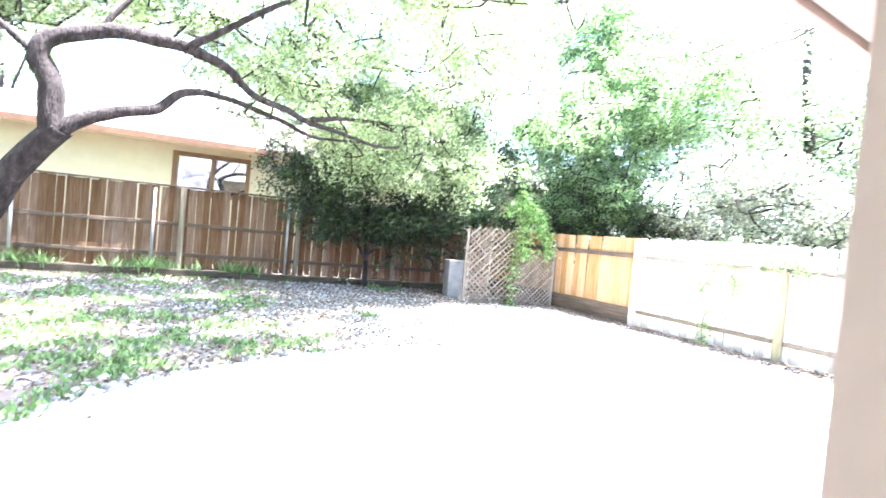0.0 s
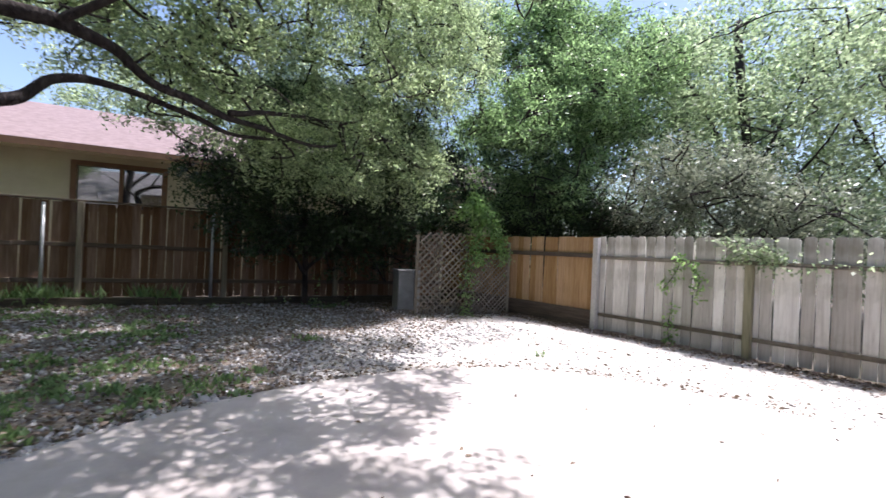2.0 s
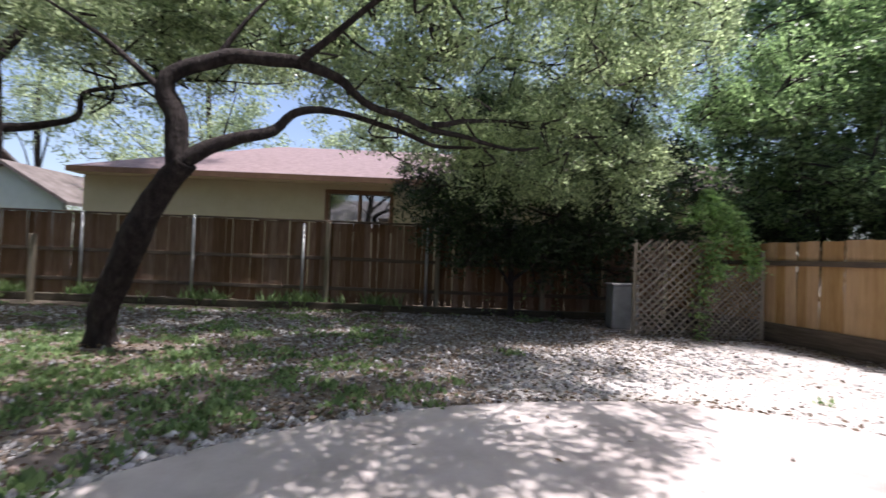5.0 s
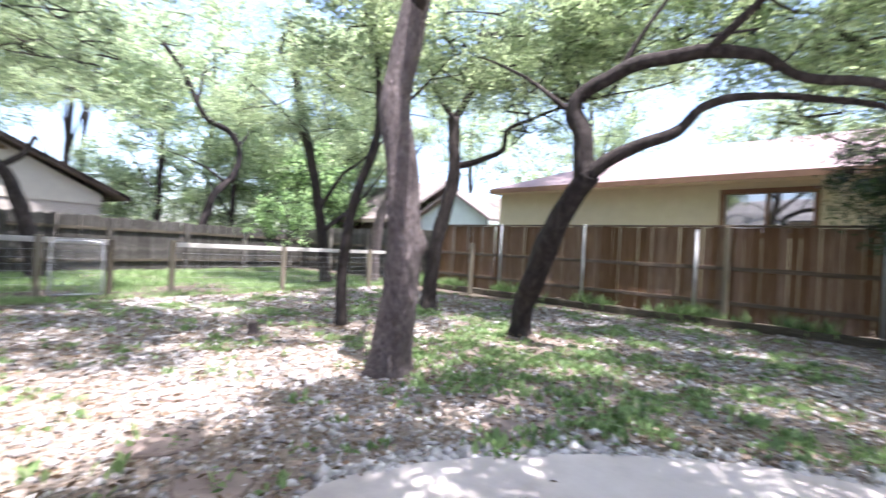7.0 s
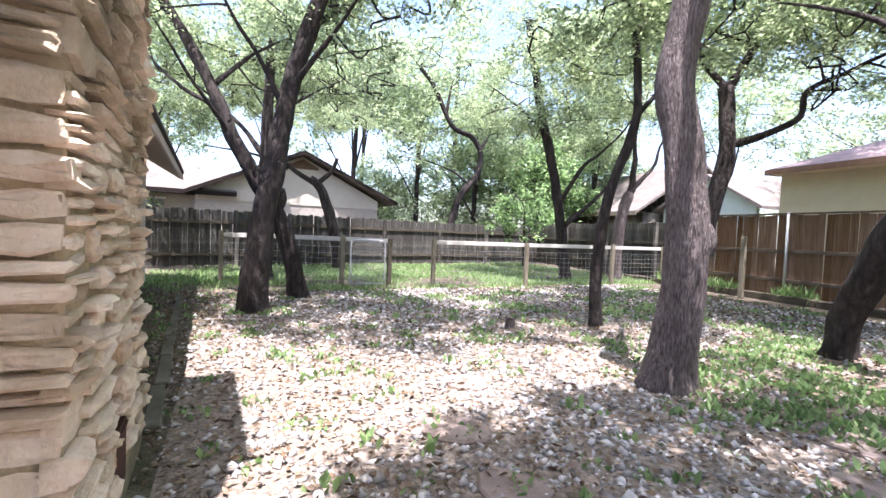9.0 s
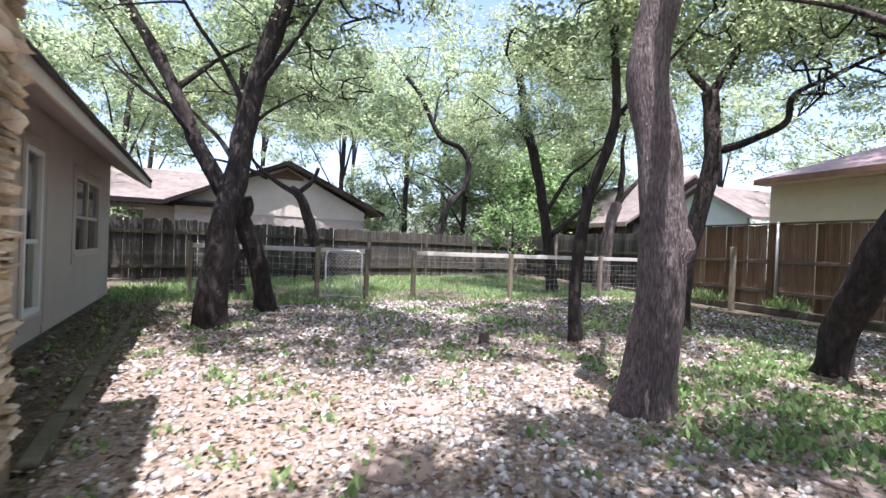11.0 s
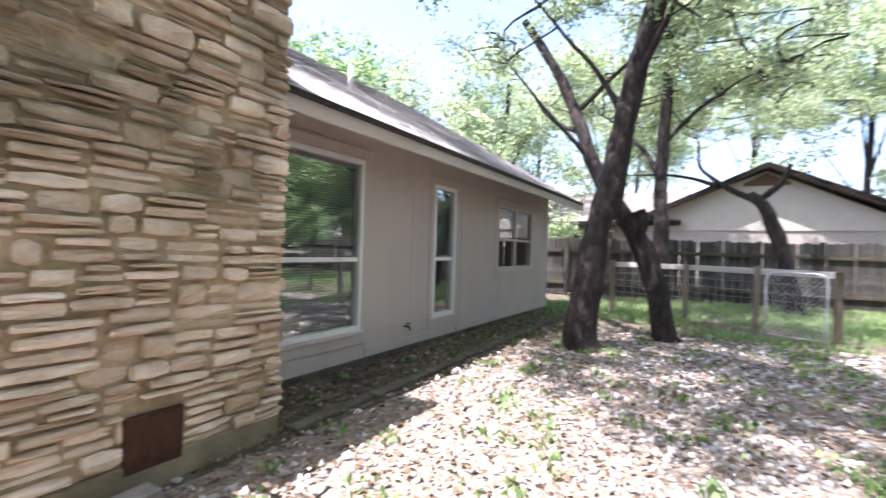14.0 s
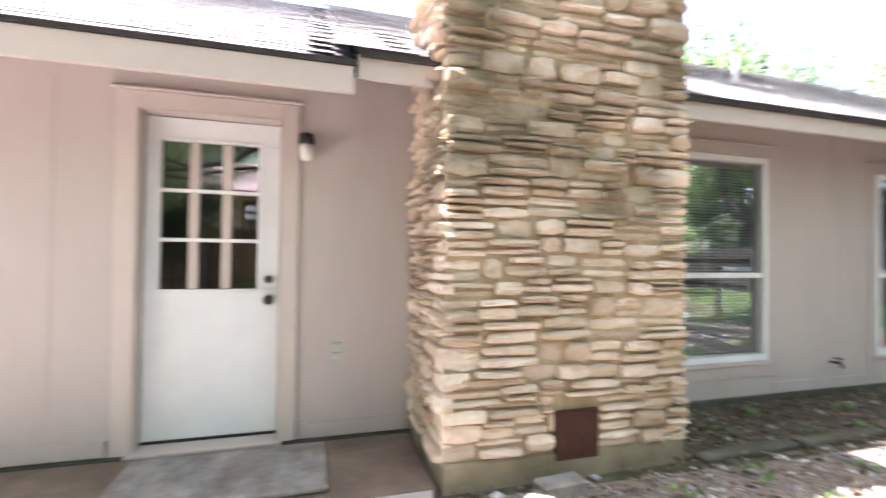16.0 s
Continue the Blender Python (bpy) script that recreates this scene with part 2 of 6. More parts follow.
M_ROOF_RED = surface("faded_red_shingle", [(0.3, (0.18, 0.128, 0.126)), (0.7, (0.27, 0.208, 0.205))], 6, 8, 0.9, 0.4, 60)
M_ROOF_GREY = surface("faded_grey_shingle", [(0.3, (0.11, 0.09, 0.08)), (0.7, (0.21, 0.185, 0.17))], 3, 8, 0.9, 0.4, 60, blotch=0.5, blotch_scale=1.2, blotch_colour=(0.10, 0.085, 0.075))
M_BRICK_FAR = surface("pale_brick", [(0.3, (0.30, 0.265, 0.235)), (0.7, (0.45, 0.41, 0.37))], 14, 4, 0.9, 0.2, 60, (0.5, 0.5, 3))
M_CREAM = surface("cream_paint", [(0.3, (0.46, 0.42, 0.36)), (0.7, (0.52, 0.48, 0.41))], 3, 4, 0.8, 0.05, 40)
M_MINT = surface("pale_green_siding", [(0.3, (0.50, 0.57, 0.52)), (0.7, (0.57, 0.64, 0.59))], 3, 4, 0.8, 0.05, 40)
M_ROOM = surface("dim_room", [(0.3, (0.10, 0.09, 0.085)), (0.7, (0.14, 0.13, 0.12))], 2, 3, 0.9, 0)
M_BLIND = surface("blind_slat", [(0.3, (0.70, 0.71, 0.70)), (0.7, (0.76, 0.77, 0.76))], 4, 3, 0.6, 0)
M_BOX = surface("grey_metal_box", [(0.3, (0.22, 0.225, 0.23)), (0.7, (0.32, 0.325, 0.33))], 6, 5, 0.6, 0.1, 70)

m_glass, gn, gl, gb = node_mat("window_glass")
gb.inputs["Base Color"].default_value = (0.66, 0.72, 0.73, 1)
gb.inputs["Roughness"].default_value, gb.inputs["IOR"].default_value, gb.inputs["Transmission Weight"].default_value = 0.01, 2.55, 1.0
M_GLASS = m_glass
m_film, gn, gl, gb = node_mat("tinted_window_glass")
gb.inputs["Base Color"].default_value = (0.03, 0.04, 0.04, 1)
gb.inputs["Roughness"].default_value, gb.inputs["IOR"].default_value, gb.inputs["Specular IOR Level"].default_value = 0.03, 2.4, 0.9
M_TINT = m_film
m_bulb, gn, gl, gb = node_mat("lamp_glass")
gb.inputs["Base Color"].default_value, gb.inputs["Roughness"].default_value = (0.8, 0.76, 0.68, 1), 0.15
M_LAMPGLASS = m_bulb


# ---- building helpers ----
def mesh_of(bm, name, smooth=False):
    me = bpy.data.meshes.new(name)
    bm.to_mesh(me)
    bm.free()
    if smooth:
        me.polygons.foreach_set("use_smooth", np.ones(len(me.polygons), bool))
    return me


def put(name, me, material=None, parent=None, label=""):
    if material is not None and not me.materials:
        me.materials.append(material)
    ob = new(name, me)
    if parent is not None:
        ob.parent = parent
    return tagged(ob, label)


def part(name, bm, material, parent, label="", smooth=False):
    return put(name, mesh_of(bm, name, smooth), material, parent, label)


def box(x0, x1, y0, y1, z0, z1, bevel=0.0, bm=None):
    b = bm or bmesh.new()
    v = [b.verts.new((x, y, z)) for x in (x0, x1) for y in (y0, y1) for z in (z0, z1)]
    fs = [b.faces.new([v[i] for i in q]) for q in ((0, 1, 3, 2), (4, 6, 7, 5), (0, 4, 5, 1), (2, 3, 7, 6), (0, 2, 6, 4), (1, 5, 7, 3))]
    if bevel:
        es = {e for f in fs for e in f.edges}
        bmesh.ops.bevel(b, geom=list(es), offset=bevel, segments=1, affect="EDGES")
    return b


def rod(bm, a, b, r, seg=8):
    return tube([a, b], [r, r], seg, bm, 0)


def tube(pts, radii, seg=9, bm=None, rough=0.0):
    """A tapered, bent tube through pts, with an uneven skin."""
    bm = bm or bmesh.new()
    pts = [Vector(p) for p in pts]
    rings, side = [], None
    for i, p in enumerate(pts):
        d = (pts[min(i + 1, len(pts) - 1)] - pts[max(i - 1, 0)]).normalized()
        if side is None:
            side = d.orthogonal().normalized()
        side = (side - d * side.dot(d)).normalized()
        up = d.cross(side)
        ring = []
        for k in range(seg):
            a = 2 * math.pi * k / seg
            w = side * math.cos(a) + up * math.sin(a)
            r = radii[i] * (1 + rough * noise.noise(p * 2.3 + w * 1.7))
            ring.append(bm.verts.new(p + w * r))
        rings.append(ring)
    for r0, r1 in zip(rings, rings[1:]):
        for k in range(seg):
            bm.faces.new((r0[k], r0[(k + 1) % seg], r1[(k + 1) % seg], r1[k]))
    bm.faces.new(rings[0][::-1])
    bm.faces.new(rings[-1])
    return bm


def spline(pts, steps=5):
    """Catmull-Rom points through the given ones (each with any number of values)."""
    p = np.array([pts[0], *pts, pts[-1]], float)
    out = []
    for i in range(1, len(p) - 2):
        for s in range(steps):
            t = s / steps
            out.append(0.5 * (2 * p[i] + (p[i + 1] - p[i - 1]) * t + (2 * p[i - 1] - 5 * p[i] + 4 * p[i + 1] - p[i + 2]) * t * t
                              + (3 * p[i] - p[i - 1] - 3 * p[i + 1] + p[i + 2]) * t ** 3))
    out.append(p[-2])
    return np.array(out)


def quads_mesh(name, verts, faces):
    """A mesh from arrays of vertices (n, 3) and faces (m, k)."""
    me = bpy.data.meshes.new(name)
    k = faces.shape[1]
    me.vertices.add(len(verts))
    me.vertices.foreach_set("co", np.ascontiguousarray(verts, np.float32).ravel())
    me.loops.add(faces.size)
    me.loops.foreach_set("vertex_index", np.ascontiguousarray(faces, np.int32).ravel())
    me.polygons.add(len(faces))
    me.polygons.foreach_set("loop_start", np.arange(0, faces.size, k, dtype=np.int32))
    me.update(calc_edges=True)
    return me


RNG = np.random.default_rng(7)


def leaf_mesh(name, centres, size, spread=1.0, droop=0.0, width=0.42):
    """One pointed, slightly folded leaf at each centre."""
    n = len(centres)
    d = RNG.normal(size=(n, 3)) * (1, 1, 0.65 * spread)
    d[:, 2] -= droop
    d /= np.linalg.norm(d, axis=1)[:, None]
    u = RNG.normal(size=(n, 3)) * (0.6, 0.6, 1.0) + (0, 0, 0.6)
    s = np.cross(d, u)
    s /= np.linalg.norm(s, axis=1)[:, None] + 1e-9
    up = np.cross(s, d)
    L = (size * RNG.uniform(0.65, 1.3, n))[:, None]
    mid = centres + d * L * 0.45
    v = np.stack([centres, mid + s * L * width * 0.5 + up * L * 0.08, centres + d * L, mid - s * L * width * 0.5 + up * L * 0.08], 1).reshape(-1, 3)
    return quads_mesh(name, v, np.arange(4 * n).reshape(n, 4))


def sprays(centre, radii, n, per=14, reach=0.16):
    """Places for leaves: clusters of them, spread through an ellipsoid with a ragged skin."""
    k = max(1, n // per)
    c = RNG.normal(size=(k, 3))
    c /= np.linalg.norm(c, axis=1)[:, None]
    c *= (RNG.uniform(0.15, 1.0, k) ** 0.45 * RNG.uniform(0.8, 1.15, k))[:, None]
    c = np.asarray(centre) + c * np.asarray(radii)
    return (c[:, None, :] + RNG.normal(size=(k, per, 3)) * (reach, reach, reach * 0.7)).reshape(-1, 3)


def limb(name, parent, pts, r0, r1, seg=8, material=None, rough=0.25, steps=5):
    p = spline(pts, steps)
    wob = np.array([[noise.noise(Vector(q) * 1.9 + Vector((k * 9.1, 0, 0))) for k in range(3)] for q in p]) * r0 * 0.5
    wob[0] = 0
    f = np.linspace(0, 1, len(p)) ** 0.8
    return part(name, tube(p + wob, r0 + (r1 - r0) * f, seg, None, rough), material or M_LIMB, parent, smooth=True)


def tree(label, trunk, limbs, clumps, leaf=0.085, n_leaf=1550, trunk_r=(0.18, 0.12), leaf_mat=None, droop=0.1, twigs=True, reach=0.095, flare=1.35, bark=None, sub=2, gnarl=0.3):
    """Trunk and limbs through given places; leaf clumps (x, y, z, radius, height, density) with a branch to each from the nearest limb."""
    root = tagged(new("tree"), label, "tree")
    tp = spline(trunk, 9)
    f = np.linspace(0, 1, len(tp))
    rr = trunk_r[0] + (trunk_r[1] - trunk_r[0]) * f
    rr = rr * (1 + (flare - 1) * np.exp(-np.maximum(tp[:, 2] - tp[0, 2], 0) / 0.16))
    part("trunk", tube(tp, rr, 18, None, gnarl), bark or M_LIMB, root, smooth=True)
    nodes = [tuple(q) for q in tp[len(tp) // 3:]]
    for pts, r0, r1 in limbs:
        limb("limb", root, pts, r0, r1 if r1 > 0.05 else r1 * 0.4)
        nodes += [tuple(q) for q in spline(pts, 3)[1:]]
    leaves, bm = [], bmesh.new()
    nodes = np.array(nodes)
    for x, y, z, r, h, dense in clumps:
        c = np.array((x, y, z))
        leaves.append(sprays(c, (r, r, h), int(n_leaf * dense * r * r * h / 0.38), 30, reach))
        if twigs:
            near = nodes[np.argmin(np.linalg.norm((nodes - c) * (1, 1, 1.4), axis=1))]
            mid = (near + c) / 2 + RNG.normal(size=3) * 0.18
            tube(spline([near, mid, c], 3), np.linspace(0.022, 0.011, 7), 5, bm, 0.2)
            nodes = np.vstack([nodes, c])
            for _ in range(sub):
                e = c + RNG.normal(size=3) * (r * 0.55, r * 0.55, h * 0.45)
                tube(spline([c, (c + e) / 2 + RNG.normal(size=3) * 0.07, e], 2), np.linspace(0.012, 0.004, 5), 4, bm, 0)
    if twigs:
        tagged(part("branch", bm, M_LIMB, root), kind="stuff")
    else:
        bm.free()
    if leaves:
        put("crown", leaf_mesh("crown", np.concatenate(leaves), leaf, droop=droop), leaf_mat or M_OAK, root)
    return root


def scatter_clumps(centre, radii, n, r=(0.6, 0.95), flat=0.6, dense=1.0):
    """Clumps spread over a crown's ellipsoid, mostly near its skin."""
    out = []
    for _ in range(n):
        d = RNG.normal(size=3)
        d /= np.linalg.norm(d)
        d *= RNG.uniform(0.35, 1.0) ** 0.5
        rr = RNG.uniform(*r)
        q = np.asarray(centre) + d * np.asarray(radii)
        out.append((q[0], q[1], q[2], rr, rr * flat, dense))
    return out


# ---- ground ----
ground = tagged(put("ground", mesh_of(box(-250, 250, -250, 250, -0.6, 0.0), "ground"), M_SOIL), "bare soil with leaf litter and limestone gravel", "ground", kind="structure")

PATIO = [(-1.24, 0.27), (-1.22, 1.0), (-1.0, 1.7), (-0.98, 2.4), (-1.1, 3.0), (-0.85, 3.55), (-0.2, 4.25), (0.6, 4.78), (1.5, 5.08), (2.5, 5.18), (3.5, 5.1), (4.3, 4.78),
         (5.0, 4.1), (5.45, 3.2), (5.65, 2.2), (5.72, 0.27)]
bm = bmesh.new()
edge = spline(PATIO[1:-1], 4)
loop = [(PATIO[0][0], PATIO[0][1])] + [tuple(q) for q in edge] + [PATIO[-1]]
top = [bm.verts.new((x, y, 0.035)) for x, y in loop]
low = [bm.verts.new((x, y, -0.05)) for x, y in loop]
bm.faces.new(top[::-1])
for i in range(len(loop)):
    j = (i + 1) % len(loop)
    bm.faces.new((top[i], top[j], low[j], low[i]))
bmesh.ops.recalc_face_normals(bm, faces=bm.faces)
patio = tagged(part("patio", bm, M_CONC, None), "pale concrete patio slab with a curved edge", "patio", kind="structure")


def in_patio(x, y, margin=0.0):
    c = False
    j = len(PATIO) - 1
    for i in range(len(PATIO)):
        (xi, yi), (xj, yj) = PATIO[i], PATIO[j]
        if (yi > y) != (yj > y) and x < (xj - xi) * (y - yi) / (yj - yi) + xi:
            c = not c
        j = i
    return c


bm = bmesh.new()
ring = [bm.verts.new((x, y, 0.004)) for x, y in ((2.0, 4.0), (5.0, -6.0), (7.93, -6.0), (7.93, 8.1), (5.6, 8.8), (3.6, 7.4), (2.3, 6.4))]
bm.faces.new(ring)
tagged(part("gravel_bed", bm, M_GRAVEL, None), "sunlit bed of fine pale limestone gravel", "gravel", kind="structure")
bm = bmesh.new()
ring = [bm.verts.new((x, y, 0.004)) for x, y in ((-1.3, 1.1), (-0.7, 4.0), (0.6, 5.2), (-0.6, 6.6), (-3.2, 8.6), (-6.5, 8.2), (-8.6, 5.6), (-8.2, 1.6), (-4.4, 1.2))]
bm.faces.new(ring)
M_TROD = surface("trodden_gravel", [(0.25, (0.075, 0.058, 0.046)), (0.45, (0.17, 0.138, 0.112)), (0.62, (0.29, 0.25, 0.212)), (0.8, (0.43, 0.385, 0.34))], 24, 10, 0.95, 0.9, 40, distance=0.02,
                 blotch=0.45, blotch_scale=0.8, blotch_colour=(0.26, 0.195, 0.15))
tagged(part("gravel_bed", bm, M_TROD, None), "trodden gravel ground under the oaks", "gravel", kind="structure")
bm = bmesh.new()
ring = [bm.verts.new((x, y, 0.003)) for x, y in ((0.6, 5.2), (1.5, 5.0), (2.4, 5.1), (2.5, 6.3), (3.4, 7.3), (4.6, 8.2), (5.6, 8.8), (5.2, 9.6), (3.0, 10.6), (-0.5, 10.8), (-3.2, 8.6), (-0.6, 6.6))]
bm.faces.new(ring)
tagged(part("gravel_bed", bm, M_TROD, None), "leaf-strewn gravel before the back fence", "gravel", kind="structure")
M_PAD = surface("stained_concrete", [(0.3, (0.13, 0.095, 0.07)), (0.6, (0.22, 0.165, 0.125)), (0.8, (0.30, 0.235, 0.19))], 3, 8, 0.9, 0.3, 90)
tagged(part("door_pad", box(-1.235, 1.9, 0.268, 1.02, 0.0, 0.042, 0.006), M_PAD, None), "brown stained concrete pad at the door", "paving", kind="structure")


def back_y(x):
    return 12.25 - 0.165 * x


# ---- the house ----
WALL = 0.25
house = tagged(new("house"), "single-storey house with taupe panel siding and a low gable roof", "house")
OPEN = [(-9.42, -7.78, 0.90, 2.0), (-6.36, -5.79, 0.33, 2.06), (-4.42, -2.98, 0.36, 2.11), (-0.41, 0.37, 0.06, 2.06)]
xs = [-10.43] + [v for o in OPEN for v in o[:2]] + [7.0]
for i in range(0, len(xs), 2):
    part("wall", box(xs[i], xs[i + 1], WALL - 0.14, WALL, 0.06, 2.55), M_SIDING, house)
for x0, x1, z0, z1 in OPEN:
    if z0 > 0.07:
        part("wall", box(x0, x1, WALL - 0.14, WALL, 0.06, z0), M_SIDING, house)
    part("wall", box(x0, x1, WALL - 0.14, WALL, z1, 2.55), M_SIDING, house)
bm = box(-10.43, -10.29, -8.6, WALL - 0.14, 0.06, 2.42)
part("wall", bm, M_SIDING, house)
bm = bmesh.new()
v = [bm.verts.new(p) for p in ((-10.43, -8.6, 2.42), (-10.43, 0.25, 2.42), (-10.43, -4.2, 4.95), (-10.3, -8.6, 2.42), (-10.3, 0.25, 2.42), (-10.3, -4.2, 4.95))]
for q in ((0, 1, 2), (5, 4, 3), (0, 3, 4, 1), (1, 4, 5, 2), (2, 5, 3, 0)):
    bm.faces.new([v[i] for i in q])
part("gable", bm, M_SIDING, house)
part("wall", box(-10.43, 7.0, -8.74, -8.6, 0.06, 2.42), M_SIDING, house)
part("wall", box(6.86, 7.0, -8.6, WALL - 0.14, 0.06, 2.42), M_SIDING, house)
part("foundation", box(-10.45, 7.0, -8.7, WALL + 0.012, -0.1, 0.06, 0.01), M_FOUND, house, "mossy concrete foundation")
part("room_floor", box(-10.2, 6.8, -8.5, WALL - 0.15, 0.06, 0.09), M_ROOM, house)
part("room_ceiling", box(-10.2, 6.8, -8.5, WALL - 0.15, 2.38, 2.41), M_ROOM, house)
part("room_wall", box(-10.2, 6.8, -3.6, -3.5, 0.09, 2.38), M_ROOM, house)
# grooves of the panel siding read as thin raised battens
for x in np.arange(-10.2, 6.9, 1.22):
    if not any(o[0] - 0.12 < x < o[1] + 0.12 for o in OPEN) and not -2.85 < x < -1.2:
        part("batten", box(x, x + 0.012, WALL, WALL + 0.004, 0.08, 2.2), M_SIDING, house)
for x0, x1 in ((-10.43, -6.45), (-5.7, -4.5), (-2.79, -2.75), (-1.24, -0.54), (0.5, 6.9)):
    part("skirt_board", box(x0, x1, WALL, WALL + 0.014, 0.065, 0.16, 0.003), M_SIDING, house)

EAVE_Y, EAVE_Z, RIDGE_Y, RIDGE_Z = 0.86, 2.315, -4.2, 5.25
CX0_, CX1_ = -2.76, -1.29
SLOPE = (RIDGE_Z - EAVE_Z) / (EAVE_Y - RIDGE_Y)


def roof_z(y):
    return EAVE_Z + (EAVE_Y - y) * SLOPE


bm = bmesh.new()
for y0, y1 in ((EAVE_Y, RIDGE_Y), (RIDGE_Y, 2 * RIDGE_Y - EAVE_Y)):
    z0, z1 = (EAVE_Z, RIDGE_Z) if y0 == EAVE_Y else (RIDGE_Z, EAVE_Z)
    for xa, xb, sag in ((-10.95, -0.82, 0.0), (-0.82, 7.4, 0.075)):
        v = [bm.verts.new((x, y, z + d - sag)) for x in (xa, xb) for y, z in ((y0, z0), (y1, z1)) for d in (-0.03, 0.0)]
        for q in ((0, 1, 3, 2), (4, 6, 7, 5), (0, 4, 5, 1), (2, 3, 7, 6), (0, 2, 6, 4), (1, 5, 7, 3)):
            bm.faces.new([v[i] for i in q])
bmesh.ops.recalc_face_normals(bm, faces=bm.faces)
roof = part("roof", bm, M_FELT, house, "weathered grey asphalt shingle roof")
part("fascia", box(-10.95, CX0_ - 0.05, EAVE_Y - 0.045, EAVE_Y - 0.02, EAVE_Z - 0.155, EAVE_Z - 0.022, 0.004), M_TRIM, house)
part("fascia", box(CX1_ + 0.05, -0.82, EAVE_Y - 0.045, EAVE_Y - 0.02, EAVE_Z - 0.155, EAVE_Z - 0.022, 0.004), M_TRIM, house)
part("fascia", box(-0.80, 7.4, EAVE_Y - 0.03, EAVE_Y, EAVE_Z - 0.245, EAVE_Z - 0.10, 0.004), M_TRIM, house)
for x0, x1, d in ((-10.93, CX0_ - 0.05, 0.155), (CX1_ + 0.05, -0.81, 0.155), (-0.81, 7.38, 0.23)):
    bm = bmesh.new()
    v = [bm.verts.new((x, y, z + t)) for x in (x0, x1) for y, z in ((EAVE_Y - 0.047, EAVE_Z - d), (WALL + 0.002, EAVE_Z - d + 0.57 * SLOPE)) for t in (0, 0.012)]
    for q in ((0, 1, 3, 2), (4, 6, 7, 5), (0, 4, 5, 1), (2, 3, 7, 6), (0, 2, 6, 4), (1, 5, 7, 3)):
        bm.faces.new([v[i] for i in q])
    part("soffit", bm, M_SIDING, house)
bm = bmesh.new()
v = [bm.verts.new((x, y, z)) for x in (-10.97, -10.94) for y, z in ((EAVE_Y, EAVE_Z - 0.17), (EAVE_Y, EAVE_Z - 0.01), (RIDGE_Y, RIDGE_Z - 0.01), (RIDGE_Y, RIDGE_Z - 0.17))]
for q in ((0, 1, 2, 3), (7, 6, 5, 4), (0, 4, 5, 1), (1, 5, 6, 2), (2, 6, 7, 3), (3, 7, 4, 0)):
    bm.faces.new([v[i] for i in q])
part("bargeboard", bm, M_TRIM, house)


# chimney of laid limestone
chimney = tagged(new("chimney"), "broad chimney of rough laid tan limestone against the house", "chimney")
CX0, CX1, CY, CH = CX0_, CX1_, 0.985, 3.5
part("core", box(CX0 - 0.02, CX1 + 0.02, WALL + 0.002, CY + 0.022, 0.0, CH), M_MORTAR, chimney)
part("footing", box(CX0 - 0.03, CX1 + 0.03, WALL + 0.014, CY + 0.045, -0.05, 0.15, 0.012), surface("footing_concrete", [(0.3, (0.20, 0.16, 0.10)), (0.7, (0.36, 0.29, 0.20))], 4, 8, 0.9, 0.4, 50), chimney, "stained concrete footing")


# ---- fences ----
def picket_mesh(w, h, t=0.016, ear=0.03):
    bm = bmesh.new()
    out = [(-w / 2, 0), (w / 2, 0), (w / 2, h - ear), (w / 2 - ear, h), (-w / 2 + ear, h), (-w / 2, h - ear)]
    a = [bm.verts.new((x, 0, z)) for x, z in out]
    b = [bm.verts.new((x, t, z)) for x, z in out]
    bm.faces.new(a)
    bm.faces.new(b[::-1])
    for i in range(6):
        j = (i + 1) % 6
        bm.faces.new((a[j], a[i], b[i], b[j]))
    return mesh_of(bm, "picket")


def fence(label, p0, p1, h, base, w, gap, material, ear=0.03, jitter=0.02, rails=(0.3, 1.3), rail_side=-1, rail_mat=None, tilt=0.4, rail_h=0.085):
    """Pickets along local x from p0 to p1, with rails on the yard's side (local -y if rail_side is -1)."""
    p0, p1 = Vector((*p0, 0)), Vector((*p1, 0))
    d = p1 - p0
    root = tagged(new("fence"), label, "fence")
    root.matrix_basis = Matrix.Translation(p0) @ Matrix.Rotation(math.atan2(d.y, d.x), 4, "Z")
    meshes = [picket_mesh(w * s, h, 0.016, ear) for s in (1.0, 0.985, 1.01)]
    for m in meshes:
        m.materials.append(material)
    n = round(d.length / (w + gap))
    for i in range(n):
        ob = put("picket", random.choice(meshes), None, root)
        ob.matrix_basis = Matrix.Translation((0.5 * w + i * (w + gap) + random.uniform(-gap, gap) * 0.4, random.uniform(-0.003, 0.003), base + random.uniform(-jitter, jitter))) \
            @ Matrix.Rotation(radians(random.gauss(0, tilt)), 4, "Y")
    for z in rails:
        for k in range(math.ceil(d.length / 2.4)):
            x0, x1 = k * 2.4 + 0.004, min((k + 1) * 2.4, d.length) - 0.004
            s = random.uniform(-0.008, 0.008)
            part("rail", box(x0, x1, *((-0.042, -0.004) if rail_side < 0 else (0.02, 0.058)), z + s, z + s + rail_h, 0.004), rail_mat or M_RAIL, root)
    return root


def post(root, x, h, w=0.09, material=None, y=-0.135, z=0.0, label=""):
    return part("post", box(x - w / 2, x + w / 2, y, y + w, z, h, 0.005), material or M_POST, root, label)


def pipe(root, x, h, y=-0.09, r=0.03):
    bm = bmesh.new()
    rod(bm, (x, y, 0), (x, y, h), r, 12)
    bmesh.ops.create_uvsphere(bm, u_segments=12, v_segments=6, radius=r * 1.15, matrix=Matrix.Translation((x, y, h)))
    return part("pipe_post", bm, M_GALV, root, "galvanised steel pipe post", True)


